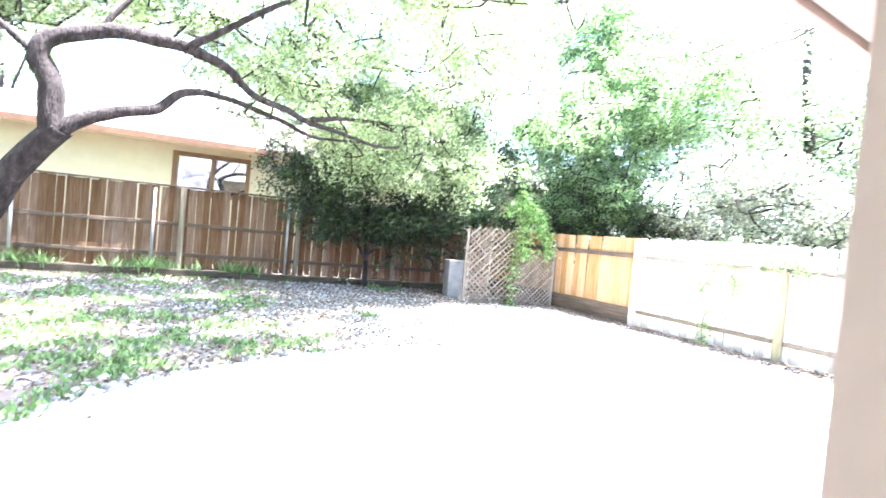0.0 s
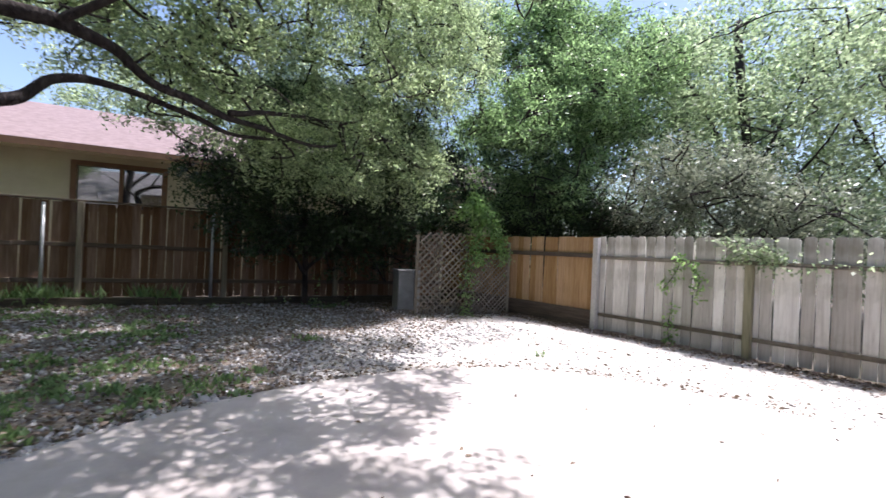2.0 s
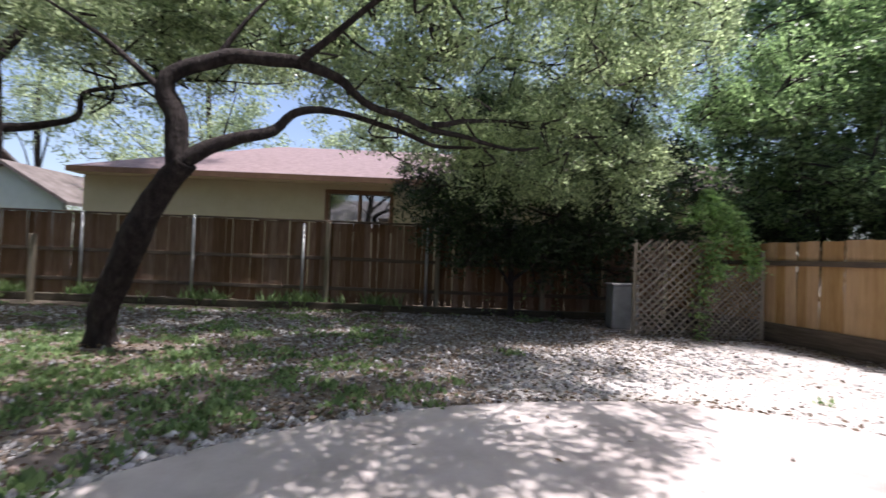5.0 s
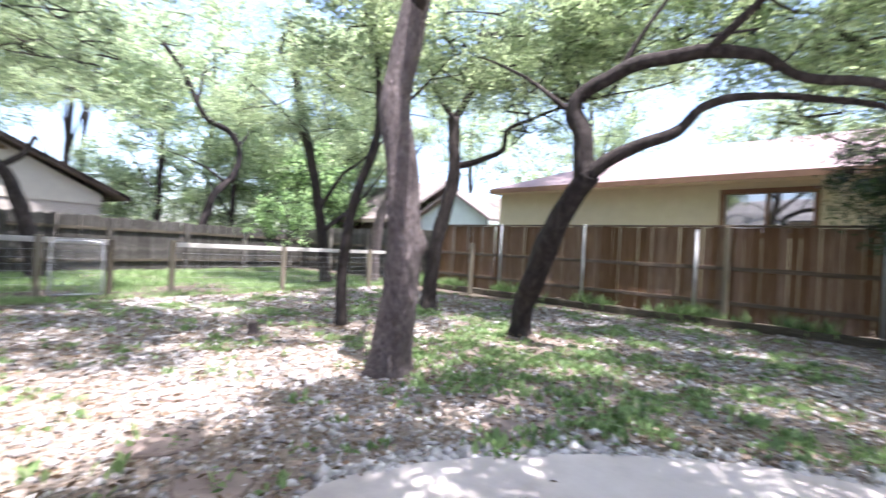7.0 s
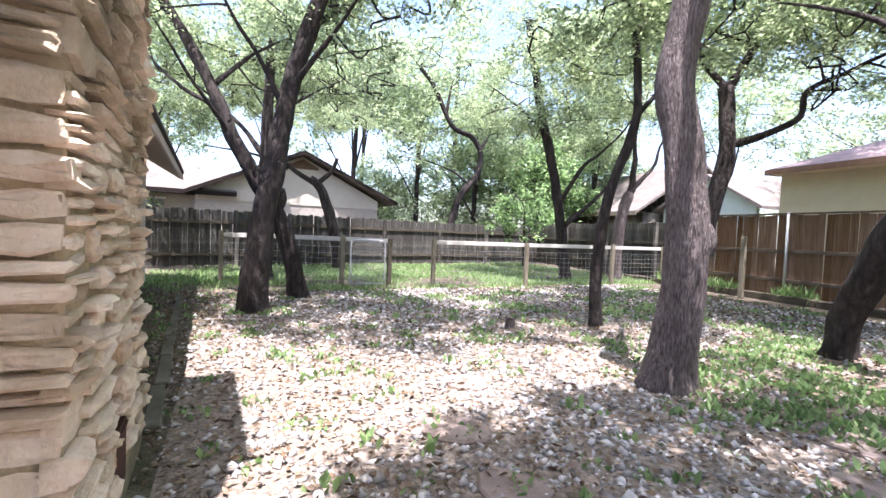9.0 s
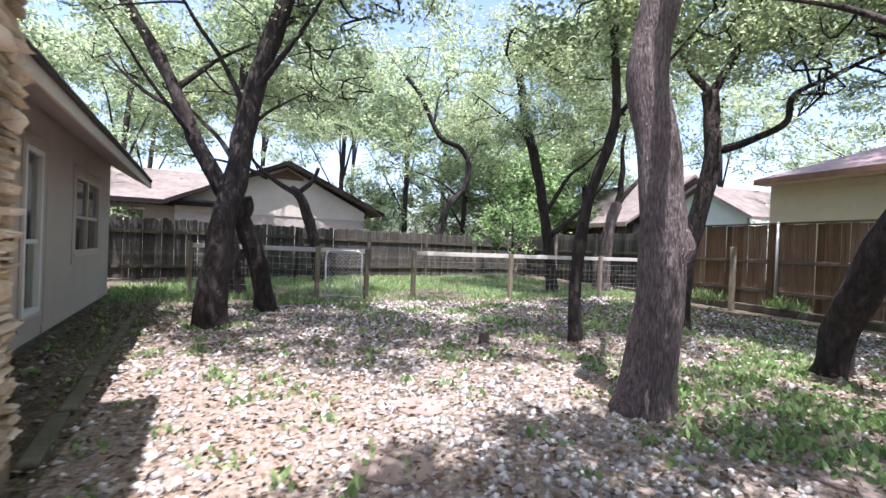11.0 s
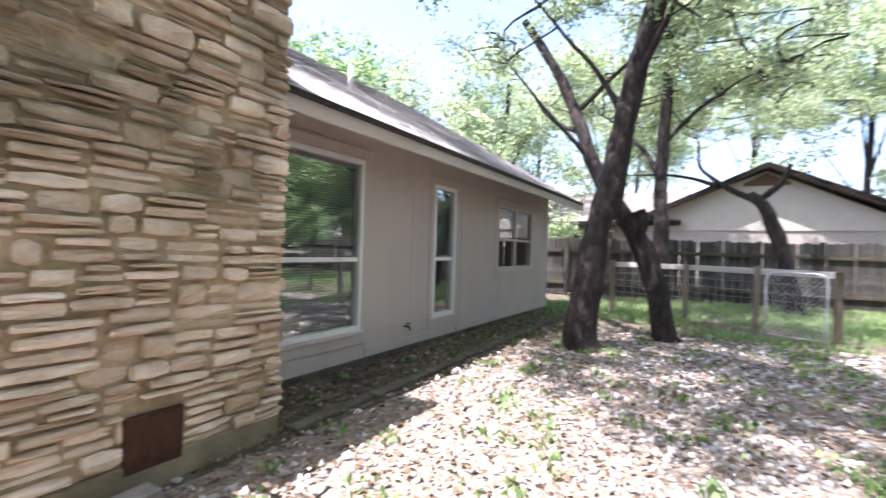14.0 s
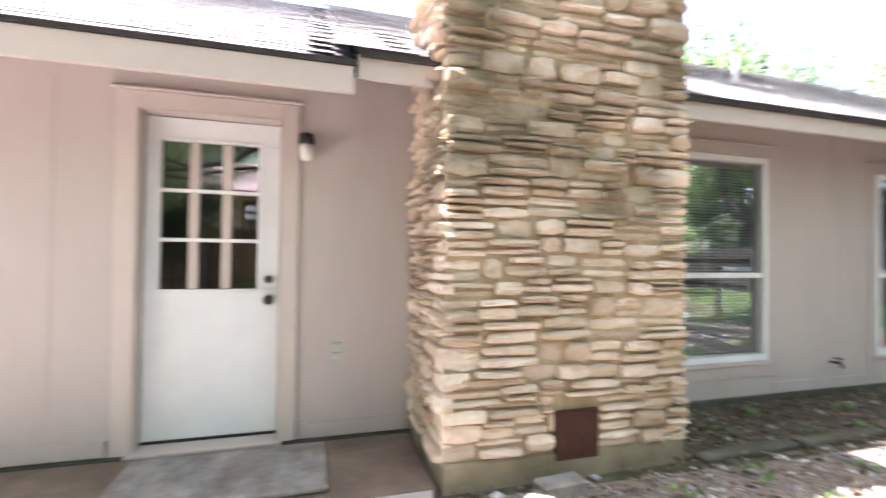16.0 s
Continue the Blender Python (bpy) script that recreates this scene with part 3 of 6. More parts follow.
BX0, BXM, BX1 = -16.5, -7.9, 8.0
BK = math.hypot(1, 0.165)
back = fence("tall brown cedar privacy fence behind a timber border", (BXM, back_y(BXM)), (BX1, back_y(BX1)), 1.84, 0.13, 0.14, 0.006, M_PICKET_BACK, 0.0, 0.012, (0.42, 1.10), -1)
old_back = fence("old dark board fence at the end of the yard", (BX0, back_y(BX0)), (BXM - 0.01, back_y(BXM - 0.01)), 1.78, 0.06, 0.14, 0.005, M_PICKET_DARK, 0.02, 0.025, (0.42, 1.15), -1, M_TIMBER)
part("cap", box(0, (BX1 - BXM) * BK, -0.07, 0.07, 1.985, 2.02, 0.005), M_RAIL, back)
for x in (-14, -11.5, -9.2):
    post(old_back, (x - BX0) * BK, 1.85, 0.1, M_PICKET_DARK)
for x in (0.2, 2.7, 5.1):
    post(back, (x - BXM) * BK, 1.98, 0.1)
for x in (-5.3, -2.82, -0.35, 2.45):
    pipe(back, (x - BXM) * BK, 2.0 if x < -1 else 1.9)
right = fence("silvered cedar privacy fence with dog-eared pickets", (8.0, 6.0), (8.0, -9.0), 1.72, 0.03, 0.14, 0.014, M_PICKET_GREY, 0.03, 0.014, (0.27, 1.34), -1, M_LATTICE, rail_h=0.06)
newer = fence("fresh orange cedar fence section with dark rails", (8.0, 10.9), (8.0, 6.04), 1.70, 0.04, 0.185, 0.0019, M_PICKET_NEW, 0.0, 0.008, (0.26, 1.34), -1)
for y in (6.0, 3.5, 1.0, -1.5, -4.0):
    post(right, 6.0 - y, 1.72 if y == 6.0 else 1.36, 0.1, M_BOARD if y == 6.0 else M_MOSSY, y=-0.145)
for k in range(2):
    part("kick_board", box(0.0 + 2.43 * k, 2.42 + 2.43 * k, -0.03 - 0.004 * k, -0.006, 0.0, 0.36, 0.004), M_RAIL, newer)
LX = [(-13.9, -9.0), (-13.9, -1.0), (-16.5, 14.97)]
side_fence = fence("old dark weathered board fence with sun patches in its colour", LX[2], LX[1], 1.6, 0.05, 0.14, 0.003, M_PICKET_DARK, 0.03, 0.03, (0.32, 1.25), 1, M_TIMBER, rail_h=0.09)
for k in range(7):
    post(side_fence, 0.8 + k * 2.45, 1.62, 0.1, M_PICKET_DARK, 0.06)
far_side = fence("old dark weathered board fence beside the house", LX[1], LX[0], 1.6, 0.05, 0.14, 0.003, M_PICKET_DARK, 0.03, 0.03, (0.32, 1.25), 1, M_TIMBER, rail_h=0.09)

lone = tagged(new("wooden_post"), "short weathered wooden post standing by the fence", "post")
lone.matrix_basis = pose(-5.88, 12.38, 0)
part("post", box(-0.05, 0.05, -0.05, 0.05, 0, 1.44, 0.008), M_POST, lone)

# timber border and its raised bed
border = tagged(new("timber_border"), "low dark landscape timber border along the fence", "garden border")
border.matrix_basis = Matrix.Translation((BX0, back_y(BX0) - 0.42, 0)) @ Matrix.Rotation(math.atan2(-0.165, 1), 4, "Z")
for k in range(9):
    part("timber", box(6.2 + k * 2.0, 6.2 + k * 2.0 + 1.985, -0.06 + 0.01 * (k % 2), 0.06 + 0.01 * (k % 2), 0, 0.15 + 0.008 * (k % 3), 0.015), M_TIMBER, border)
bed = tagged(new("raised_bed"), "raised planting bed of dark soil", "garden bed", kind="structure")
bed.matrix_basis = border.matrix_basis
part("bed_soil", box(6.2, 24.6, 0.06, 0.5, 0, 0.12, 0.02), M_SOIL, bed)

# lattice screen in the corner
lattice = tagged(new("lattice_screen"), "leaning diamond lattice screen of thin weathered slats", "lattice")
LA, LB = Vector((5.78, 8.78, 0)), Vector((7.86, 8.2, 0))
LL = (LB - LA).length
lattice.matrix_basis = Matrix.Translation(LA) @ Matrix.Rotation(math.atan2(LB.y - LA.y, LB.x - LA.x), 4, "Z")


def lattice_panel(x0, x1, z0, z1, pitch, w, ragged):
    """Crossed slats at 45 degrees cut to a panel; the rising ones may stand past its top."""
    k0, k1 = int((x0 - z1) / pitch) - 1, int((x1 + z1) / pitch) + 2
    for slope, yy in ((1, 0.0), (-1, 0.009)):
        for k in range(k0, k1):
            c = k * pitch + (0.02 if slope > 0 else 0.055)
            lo, hi = (max(x0, c + z0), min(x1, c + z1)) if slope > 0 else (max(x0, c - z1), min(x1, c - z0))
            if hi - lo < 0.08:
                continue
            over = random.uniform(0, ragged) if slope > 0 or random.random() < 0.3 else 0.0
            if slope > 0:
                xa, za, xb, zb = lo, lo - c, hi + over, hi - c + over
            else:
                xa, za, xb, zb = hi, c - hi, lo - over, c - lo + over
            ob = put("slat", mesh_of(box(0, math.hypot(xb - xa, zb - za), 0, 0.008, -w / 2, w / 2), "slat"), M_LATTICE, lattice)
            ob.matrix_basis = Matrix.Translation((xa, yy + random.uniform(0, 0.002), za)) @ Matrix.Rotation(-math.atan2(zb - za, xb - xa) + random.gauss(0, 0.012), 4, "Y")


lattice_panel(0.03, 1.08, 0.03, 1.66, 0.135, 0.034, 0.13)
lattice_panel(1.16, LL - 0.03, 0.03, 1.3, 0.10, 0.026, 0.0)
post(lattice, 1.12, 1.5, 0.05, y=0.02)
post(lattice, 0.0, 1.72, 0.06, y=0.02)
post(lattice, LL, 1.6, 0.06, y=0.02)

utility = tagged(new("utility_box"), "grey metal utility box standing by the lattice", "utility box")
utility.matrix_basis = pose(5.95, 9.45, 0, 0, 0, -12)
part("housing", box(-0.25, 0.25, -0.2, 0.2, 0.03, 0.86, 0.02), M_BOX, utility)
part("lid", box(-0.27, 0.27, -0.22, 0.22, 0.862, 0.9, 0.012), M_BOX, utility)
part("plinth", box(-0.3, 0.3, -0.25, 0.25, 0, 0.03, 0.005), M_SLATE, utility)

# wire fence across the yard
wire = tagged(new("wire_fence"), "low wire mesh fence with wooden posts and a bleached top board", "fence")
WP = [(-9.0, 4.85), (-9.05, 5.94), (-8.72, 8.33), (-8.72, 11.3), (-8.75, 13.45)]
WL = [(-10.5, 1.6), (-10.2, 2.93), (-9.5, 3.95)]
for i, (x, y) in enumerate(WP + WL):
    part("post", box(x - 0.045, x + 0.045, y - 0.045, y + 0.045, 0, 1.08 + 0.03 * (i % 2), 0.006), M_POST if i else M_TIMBER, wire)


def run(p, q, drop=0.0):
    """A top board and wires from post to post."""
    a, b = Vector((*p, 0)), Vector((*q, 0))
    L, ang = (b - a).length, math.atan2(q[1] - p[1], q[0] - p[0])
    m = Matrix.Translation(a) @ Matrix.Rotation(ang, 4, "Z")
    ob = part("top_board", box(0.01, L - 0.01, 0.047, 0.072, 0.98, 1.075, 0.004), M_BOARD, wire)
    ob.matrix_basis = m
    bm = bmesh.new()
    for z in (0.12, 0.24, 0.36, 0.48, 0.6, 0.72, 0.86):
        tube([(0, 0.05, z), (L / 2, 0.05, z - 0.012), (L, 0.05, z)], [0.0028] * 3, 4, bm)
    for k in range(int(L / 0.15)):
        tube([(0.075 + k * 0.15, 0.05, 0.1), (0.075 + k * 0.15, 0.05, 0.88)], [0.002] * 2, 4, bm)
    ob = part("wire_mesh", bm, M_GALV, wire)
    ob.matrix_basis = m


for a, b in ((WP[1], WP[2]), (WP[2], WP[3]), (WP[3], WP[4]), (WL[0], WL[1]), (WL[1], WL[2])):
    run(a, b)
run((-9.5, 3.95), (-8.95, 4.83))
gate = tagged(new("garden_gate"), "chain-link garden gate with a bent steel frame, standing open", "gate")
gate.matrix_basis = pose(-8.93, 4.74, 0, 0, 0, 250)
bm = bmesh.new()
tube(spline([(0.02, 0, 0.1), (0.02, 0, 0.5), (0.02, 0, 0.9), (0.06, 0, 1.0), (0.16, 0, 1.03), (0.6, 0, 1.03), (0.7, 0, 1.0), (0.74, 0, 0.9), (0.74, 0, 0.5), (0.74, 0, 0.1)], 3), [0.017] * 28, 8, bm)
rod(bm, (0.02, 0, 0.1), (0.74, 0, 0.1), 0.015)
part("gate_frame", bm, M_GALV, gate, smooth=True)
bm = bmesh.new()
for k in range(-9, 9):
    for s in (1, -1):
        x0 = 0.38 + k * 0.08
        za, zb = 0.12, 1.0
        xa, xb = x0 - s * 0.44, x0 + s * 0.44
        lo, hi = max(0, min(((0.03 - xa) / (xb - xa), (0.73 - xa) / (xb - xa)))), min(1, max(((0.03 - xa) / (xb - xa), (0.73 - xa) / (xb - xa))))
        if hi > lo:
            tube([(xa + (xb - xa) * f, s * 0.003, za + (zb - za) * f) for f in (lo, hi)], [0.002] * 2, 4, bm)
part("chain_link", bm, M_GALV, gate)


# ---- neighbouring houses ----
def slab(bm, a, b, c, d, t=0.12):
    """A roof plane with thickness t downwards."""
    u = [bm.verts.new(p) for p in (a, b, c, d)]
    w = [bm.verts.new((p[0], p[1], p[2] - t)) for p in (a, b, c, d)]
    bm.faces.new(u)
    bm.faces.new(w[::-1])
    for i in range(4):
        j = (i + 1) % 4
        bm.faces.new((u[i], w[i], w[j], u[j]))


north = tagged(new("neighbour_house"), "cream neighbour house with a faded red hipped roof behind the fence", "house")
north.matrix_basis = Matrix.Translation((0, 15.3, 0)) @ Matrix.Rotation(math.atan2(-0.165, 1), 4, "Z")
NX0, NX1 = -7.3, 14.0
WINX = (-0.05, 1.75, 2.05, 3.05)
for q in ((NX0, WINX[0], 0, 3.45), (WINX[1], NX1, 0, 3.45), (WINX[0], WINX[1], 0, WINX[2]), (WINX[0], WINX[1], WINX[3], 3.45)):
    part("wall", box(q[0], q[1], 0, 0.15, q[2], q[3]), M_YELLOW, north)
part("wall", box(NX0, NX0 + 0.15, 0.15, 8, 0, 3.45), M_YELLOW, north)
for k in range(11):
    z = 1.6 + k * 0.17
    for a, b in ((NX0, WINX[0] - 0.14), (WINX[1] + 0.14, NX1)):
        part("siding_board", box(a, b, -0.012, -0.002, z, z + 0.012), M_YELLOW, north)
bm = bmesh.new()
E, R = 3.5, 5.35
slab(bm, (NX0 - 0.1, -0.5, E), (NX1, -0.5, E), (NX1, 4.2, R), (NX0 + 4.2, 4.2, R))
slab(bm, (NX0 - 0.1, -0.5, E), (NX0 + 4.2, 4.2, R), (NX0 + 4.2, 4.3, R), (NX0 - 0.1, 9, E))
slab(bm, (NX0 + 4.2, 4.2, R), (NX1, 4.2, R), (NX1, 9, E), (NX0 - 0.1, 9, E))
bmesh.ops.recalc_face_normals(bm, faces=bm.faces)
part("roof", bm, M_ROOF_RED, north)
part("fascia", box(NX0 - 0.12, NX1, -0.55, -0.52, E - 0.17, E - 0.02), M_BROWN_TRIM, north)
part("soffit", box(NX0 - 0.1, NX1, -0.52, -0.002, E - 0.17, E - 0.15), M_YELLOW, north)
win = part("window", box(WINX[0], WINX[1], 0.08, 0.1, WINX[2], WINX[3]), M_TINT, north)
for q in ((WINX[0] - 0.12, WINX[0], WINX[2] - 0.12, WINX[3] + 0.12), (WINX[1], WINX[1] + 0.12, WINX[2] - 0.12, WINX[3] + 0.12),
          (WINX[0], WINX[1], WINX[3], WINX[3] + 0.12), (WINX[0], WINX[1], WINX[2] - 0.12, WINX[2]), (0.82, 0.9, WINX[2], WINX[3])):
    part("window_frame", box(q[0], q[1], -0.03, 0.06, q[2], q[3]), M_BROWN_TRIM, win)

west = tagged(new("neighbour_house"), "neighbour house with a cream gable over pale brick and grey shingles", "house")
west.matrix_basis = pose(-19, 0, 0)
part("wall", box(-9, 0, 0.9, 8.0, 0, 2.15), M_BRICK_FAR, west, "pale brick wall")
bm = bmesh.new()
v = [bm.verts.new(p) for p in ((0.03, 0.9, 2.15), (0.03, 8.0, 2.15), (0.03, 8.0, 2.5), (0.03, 4.74, 4.12), (0.03, 0.9, 2.5), (-0.1, 0.9, 2.15), (-0.1, 8.0, 2.15), (-0.1, 8.0, 2.5), (-0.1, 4.74, 4.12), (-0.1, 0.9, 2.5))]
bm.faces.new(v[:5])
bm.faces.new(v[9:4:-1])
for i in range(5):
    j = (i + 1) % 5
    bm.faces.new((v[i], v[i + 5], v[j + 5], v[j]))
bmesh.ops.recalc_face_normals(bm, faces=bm.faces)
part("gable", bm, M_CREAM, west, "cream painted gable siding")
bm = bmesh.new()
v = [bm.verts.new((x, y, z)) for x in (0.04, 0.075) for y, z in ((4.1, 3.62), (5.38, 3.62), (5.38, 3.72), (4.74, 4.02), (4.1, 3.72))]
bm.faces.new(v[:5])
bm.faces.new(v[9:4:-1])
for i in range(5):
    j = (i + 1) % 5
    bm.faces.new((v[i], v[i + 5], v[j + 5], v[j]))
bmesh.ops.recalc_face_normals(bm, faces=bm.faces)
part("gable_vent", bm, M_BROWN_TRIM, west, "brown louvred gable vent")
for k in range(3):
    part("vent_slat", box(0.076, 0.09, 4.15 + k * 0.17, 5.33 - k * 0.17, 3.66 + k * 0.09, 3.70 + k * 0.09), M_RAIL, west)
bm = bmesh.new()
slab(bm, (0.45, 4.74, 4.32), (0.45, 8.75, 2.5), (-9, 8.75, 2.5), (-9, 4.74, 4.32))
slab(bm, (0.45, 0.6, 2.45), (0.45, 4.74, 4.32), (-9, 4.74, 4.32), (-9, 0.6, 2.45))
bmesh.ops.recalc_face_normals(bm, faces=bm.faces)
part("roof", bm, M_ROOF_GREY, west)
for y1, z1 in ((8.78, 2.42), (0.6, 2.4)):
    bm = bmesh.new()
    s = [bm.verts.new(p) for p in ((0.46, 4.74, 4.33), (0.46, 4.74, 4.16), (0.46, y1, z1 - 0.06), (0.46, y1, z1 + 0.08), (0.49, 4.74, 4.33), (0.49, 4.74, 4.16), (0.49, y1, z1 - 0.06), (0.49, y1, z1 + 0.08))]
    for q in ((0, 1, 2, 3), (7, 6, 5, 4), (0, 4, 5, 1), (1, 5, 6, 2), (2, 6, 7, 3), (3, 7, 4, 0)):
        bm.faces.new([s[i] for i in q])
    part("bargeboard", bm, M_BARGE, west)
part("wing_wall", box(-9, -0.4, -9.0, 0.9, 0, 2.3), M_BRICK_FAR, west)
bm = bmesh.new()
slab(bm, (0.25, -9.5, 2.48), (0.25, 2.3, 2.48), (-4.5, 2.3, 4.1), (-4.5, -9.5, 4.1))
slab(bm, (-4.5, -9.5, 4.1), (-4.5, 2.3, 4.1), (-9, 2.3, 2.5), (-9, -9.5, 2.5))
bmesh.ops.recalc_face_normals(bm, faces=bm.faces)
part("wing_roof", bm, M_ROOF_GREY, west)
part("fascia", box(0.26, 0.29, -9.5, 2.3, 2.3, 2.47), M_BARGE, west)
for y in (-1.6, -5.2):
    wv = part("window", box(-0.41, -0.38, y, y + 1.5, 1.0, 2.1), M_TINT, west)
    part("window_frame", box(-0.385, -0.35, y - 0.06, y + 1.56, 2.1, 2.17), M_WHITE, wv)
    part("window_frame", box(-0.385, -0.35, y - 0.06, y + 1.56, 0.93, 1.0), M_WHITE, wv)

corner = tagged(new("neighbour_house"), "small neighbour house with a grey shingle roof and pale green gable", "house")
corner.matrix_basis = Matrix.Translation((-16.5, 19.3, 0)) @ Matrix.Rotation(radians(-9.4), 4, "Z")
part("wall", box(-5.3, 2.6, 0, 6.5, 0, 2.55), M_PICKET_DARK, corner, "dark boarded wall")
bm = bmesh.new()
slab(bm, (-5.8, -0.6, 2.6), (2.9, -0.6, 2.6), (2.9, 3.2, 5.0), (-5.0, 3.2, 5.0))
slab(bm, (-5.0, 3.2, 5.0), (2.9, 3.2, 5.0), (2.9, 7, 2.6), (-5.8, 7, 2.6))
bmesh.ops.recalc_face_normals(bm, faces=bm.faces)
part("roof", bm, M_ROOF_GREY, corner)
part("fascia", box(-5.8, 2.9, -0.65, -0.61, 2.4, 2.58), M_POST, corner)
bm = bmesh.new()
v = [bm.verts.new((x, y, z)) for y in (1.0, 1.15) for x, z in ((2.8, 0), (7.2, 0), (7.2, 2.75), (5.2, 3.9), (2.8, 2.75))]
bm.faces.new(v[:5])
bm.faces.new(v[9:4:-1])
for i in range(5):
    j = (i + 1) % 5
    bm.faces.new((v[i], v[i + 5], v[j + 5], v[j]))
bmesh.ops.recalc_face_normals(bm, faces=bm.faces)
part("gable", bm, M_MINT, corner, "pale green boarded gable")
bm = bmesh.new()
slab(bm, (5.2, 0.7, 4.06), (7.6, 0.7, 2.68), (7.6, 6, 2.68), (5.2, 6, 4.06))
slab(bm, (2.3, 0.7, 2.6), (5.2, 0.7, 4.06), (5.2, 6, 4.06), (2.3, 6, 2.6))
bmesh.ops.recalc_face_normals(bm, faces=bm.faces)
part("gable_roof", bm, M_ROOF_GREY, corner)


# ---- trees ----
# The wide flat clumps above the house roof are unseen, added to shade the shingles.
tree("live oak with a dark upright trunk and spreading limbs",
     [(-6.72, 1.95, -0.03), (-6.74, 1.94, 0.45), (-6.78, 2.0, 0.95), (-6.86, 2.07, 1.55), (-6.98, 2.22, 2.2), (-7.02, 2.3, 2.75), (-7.05, 2.43, 3.5), (-6.93, 2.68, 4.35), (-6.7, 3.0, 5.5)],
     [([(-7.02, 2.4, 3.3), (-6.5, 2.9, 4.1), (-5.7, 3.3, 4.7)], 0.06, 0.025),
      ([(-6.93, 2.65, 4.3), (-7.4, 3.4, 5.0), (-7.9, 4.0, 5.6)], 0.06, 0.02), ([(-7.03, 2.35, 2.95), (-6.95, 2.0, 3.6), (-6.7, 1.5, 4.2), (-6.2, 1.0, 4.9)], 0.055, 0.02)],
     scatter_clumps((-6.3, 2.0, 6.1), (3.2, 3.0, 1.2), 44, (0.45, 0.75)) + scatter_clumps((-7.0, 0.4, 4.6), (1.5, 1.2, 0.7), 9, (0.3, 0.5)) + scatter_clumps((-5.6, -1.6, 6.6), (3.2, 1.4, 0.4), 60, (0.3, 0.5)) + scatter_clumps((-6.0, 3.2, 4.2), (1.4, 1.0, 0.7), 8, (0.28, 0.45)), trunk_r=(0.2, 0.11))
tree("live oak with a long dark trunk leaning towards the house",
     [(-8.09, 2.8, -0.03), (-8.07, 2.62, 0.87), (-8.05, 2.39, 1.47), (-8.05, 2.05, 2.0), (-8.1, 1.72, 2.6), (-8.25, 1.42, 3.35), (-8.5, 1.1, 4.05), (-8.65, 0.7, 4.75), (-8.6, 0.3, 5.4)],
     [([(-8.05, 2.35, 1.55), (-8.0, 2.42, 1.75), (-7.98, 2.4, 1.88)], 0.12, 0.1), ([(-8.3, 1.35, 3.5), (-8.7, 2.0, 4.3), (-9.0, 2.9, 5.0)], 0.06, 0.02), ([(-8.2, 1.5, 3.15), (-8.7, 0.8, 3.6), (-9.2, 0.3, 4.2)], 0.05, 0.02), ([(-8.12, 1.65, 2.7), (-7.7, 1.1, 3.4), (-7.2, 0.5, 4.2)], 0.05, 0.02)],
     scatter_clumps((-8.9, 3.4, 6.0), (2.8, 2.8, 1.3), 34, (0.45, 0.75)) + scatter_clumps((-8.8, 3.2, 4.3), (1.5, 1.6, 0.8), 12, (0.28, 0.48)), trunk_r=(0.16, 0.07))
tree("slim young oak with a thin dark trunk",
     [(-4.4, 6.21, -0.03), (-4.36, 6.15, 1.0), (-4.24, 6.2, 1.9), (-4.09, 6.36, 2.6), (-4.04, 6.41, 3.1), (-4.1, 6.36, 4.1)],
     [([(-4.25, 6.19, 1.8), (-4.45, 6.6, 2.4), (-4.7, 7.2, 3.0)], 0.045, 0.02), ([(-4.06, 6.4, 2.9), (-3.6, 6.9, 3.7), (-3.2, 7.3, 4.4)], 0.04, 0.015)],
     scatter_clumps((-4.4, 6.7, 4.5), (1.8, 1.6, 1.0), 20, (0.5, 0.8)), trunk_r=(0.085, 0.045), flare=1.2)
# Many small clumps over patio and gravel are unseen, added to cast dappled shade.
stout = tree("stout oak with a scarred grey leaning trunk",
     [(-2.27, 4.84, -0.03), (-2.2, 4.88, 0.88), (-2.2, 4.89, 1.4), (-2.26, 4.85, 2.1), (-2.32, 4.8, 2.6), (-2.24, 4.86, 3.3), (-2.1, 4.9, 4.2), (-2.0, 4.9, 5.4)],
     [([(-2.2, 4.87, 3.5), (-1.4, 4.4, 4.4), (-0.4, 3.9, 5.0), (0.8, 3.2, 5.4), (2.2, 2.6, 5.5)], 0.09, 0.025), ([(-2.1, 4.9, 4.1), (-2.6, 5.7, 4.9), (-3.2, 6.4, 5.5)], 0.08, 0.03),
      ([(-2.05, 4.9, 4.5), (-2.7, 4.0, 5.2), (-3.3, 3.2, 5.7)], 0.08, 0.03)],
     scatter_clumps((-2.4, 5.6, 5.8), (2.6, 1.7, 0.8), 20, (0.4, 0.75)) + scatter_clumps((1.7, 3.0, 5.3), (2.4, 2.5, 0.6), 250, (0.16, 0.36), 0.6, 2.3) + scatter_clumps((0.75, 3.1, 5.4), (1.8, 2.2, 0.5), 190, (0.16, 0.36), 0.6, 2.3) + scatter_clumps((3.8, 4.3, 5.5), (1.6, 1.4, 0.4), 30, (0.2, 0.4), 0.6, 2.6) + scatter_clumps((-2.9, 3.3, 5.9), (1.7, 1.1, 0.5), 26, (0.3, 0.55)) + scatter_clumps((-4.4, 2.6, 6.2), (1.9, 1.9, 0.4), 120, (0.22, 0.42)) + scatter_clumps((-4.8, 4.4, 5.9), (1.8, 1.8, 0.6), 18, (0.35, 0.65)), trunk_r=(0.185, 0.12), flare=1.45, bark=M_BARK, sub=0, gnarl=0.16)
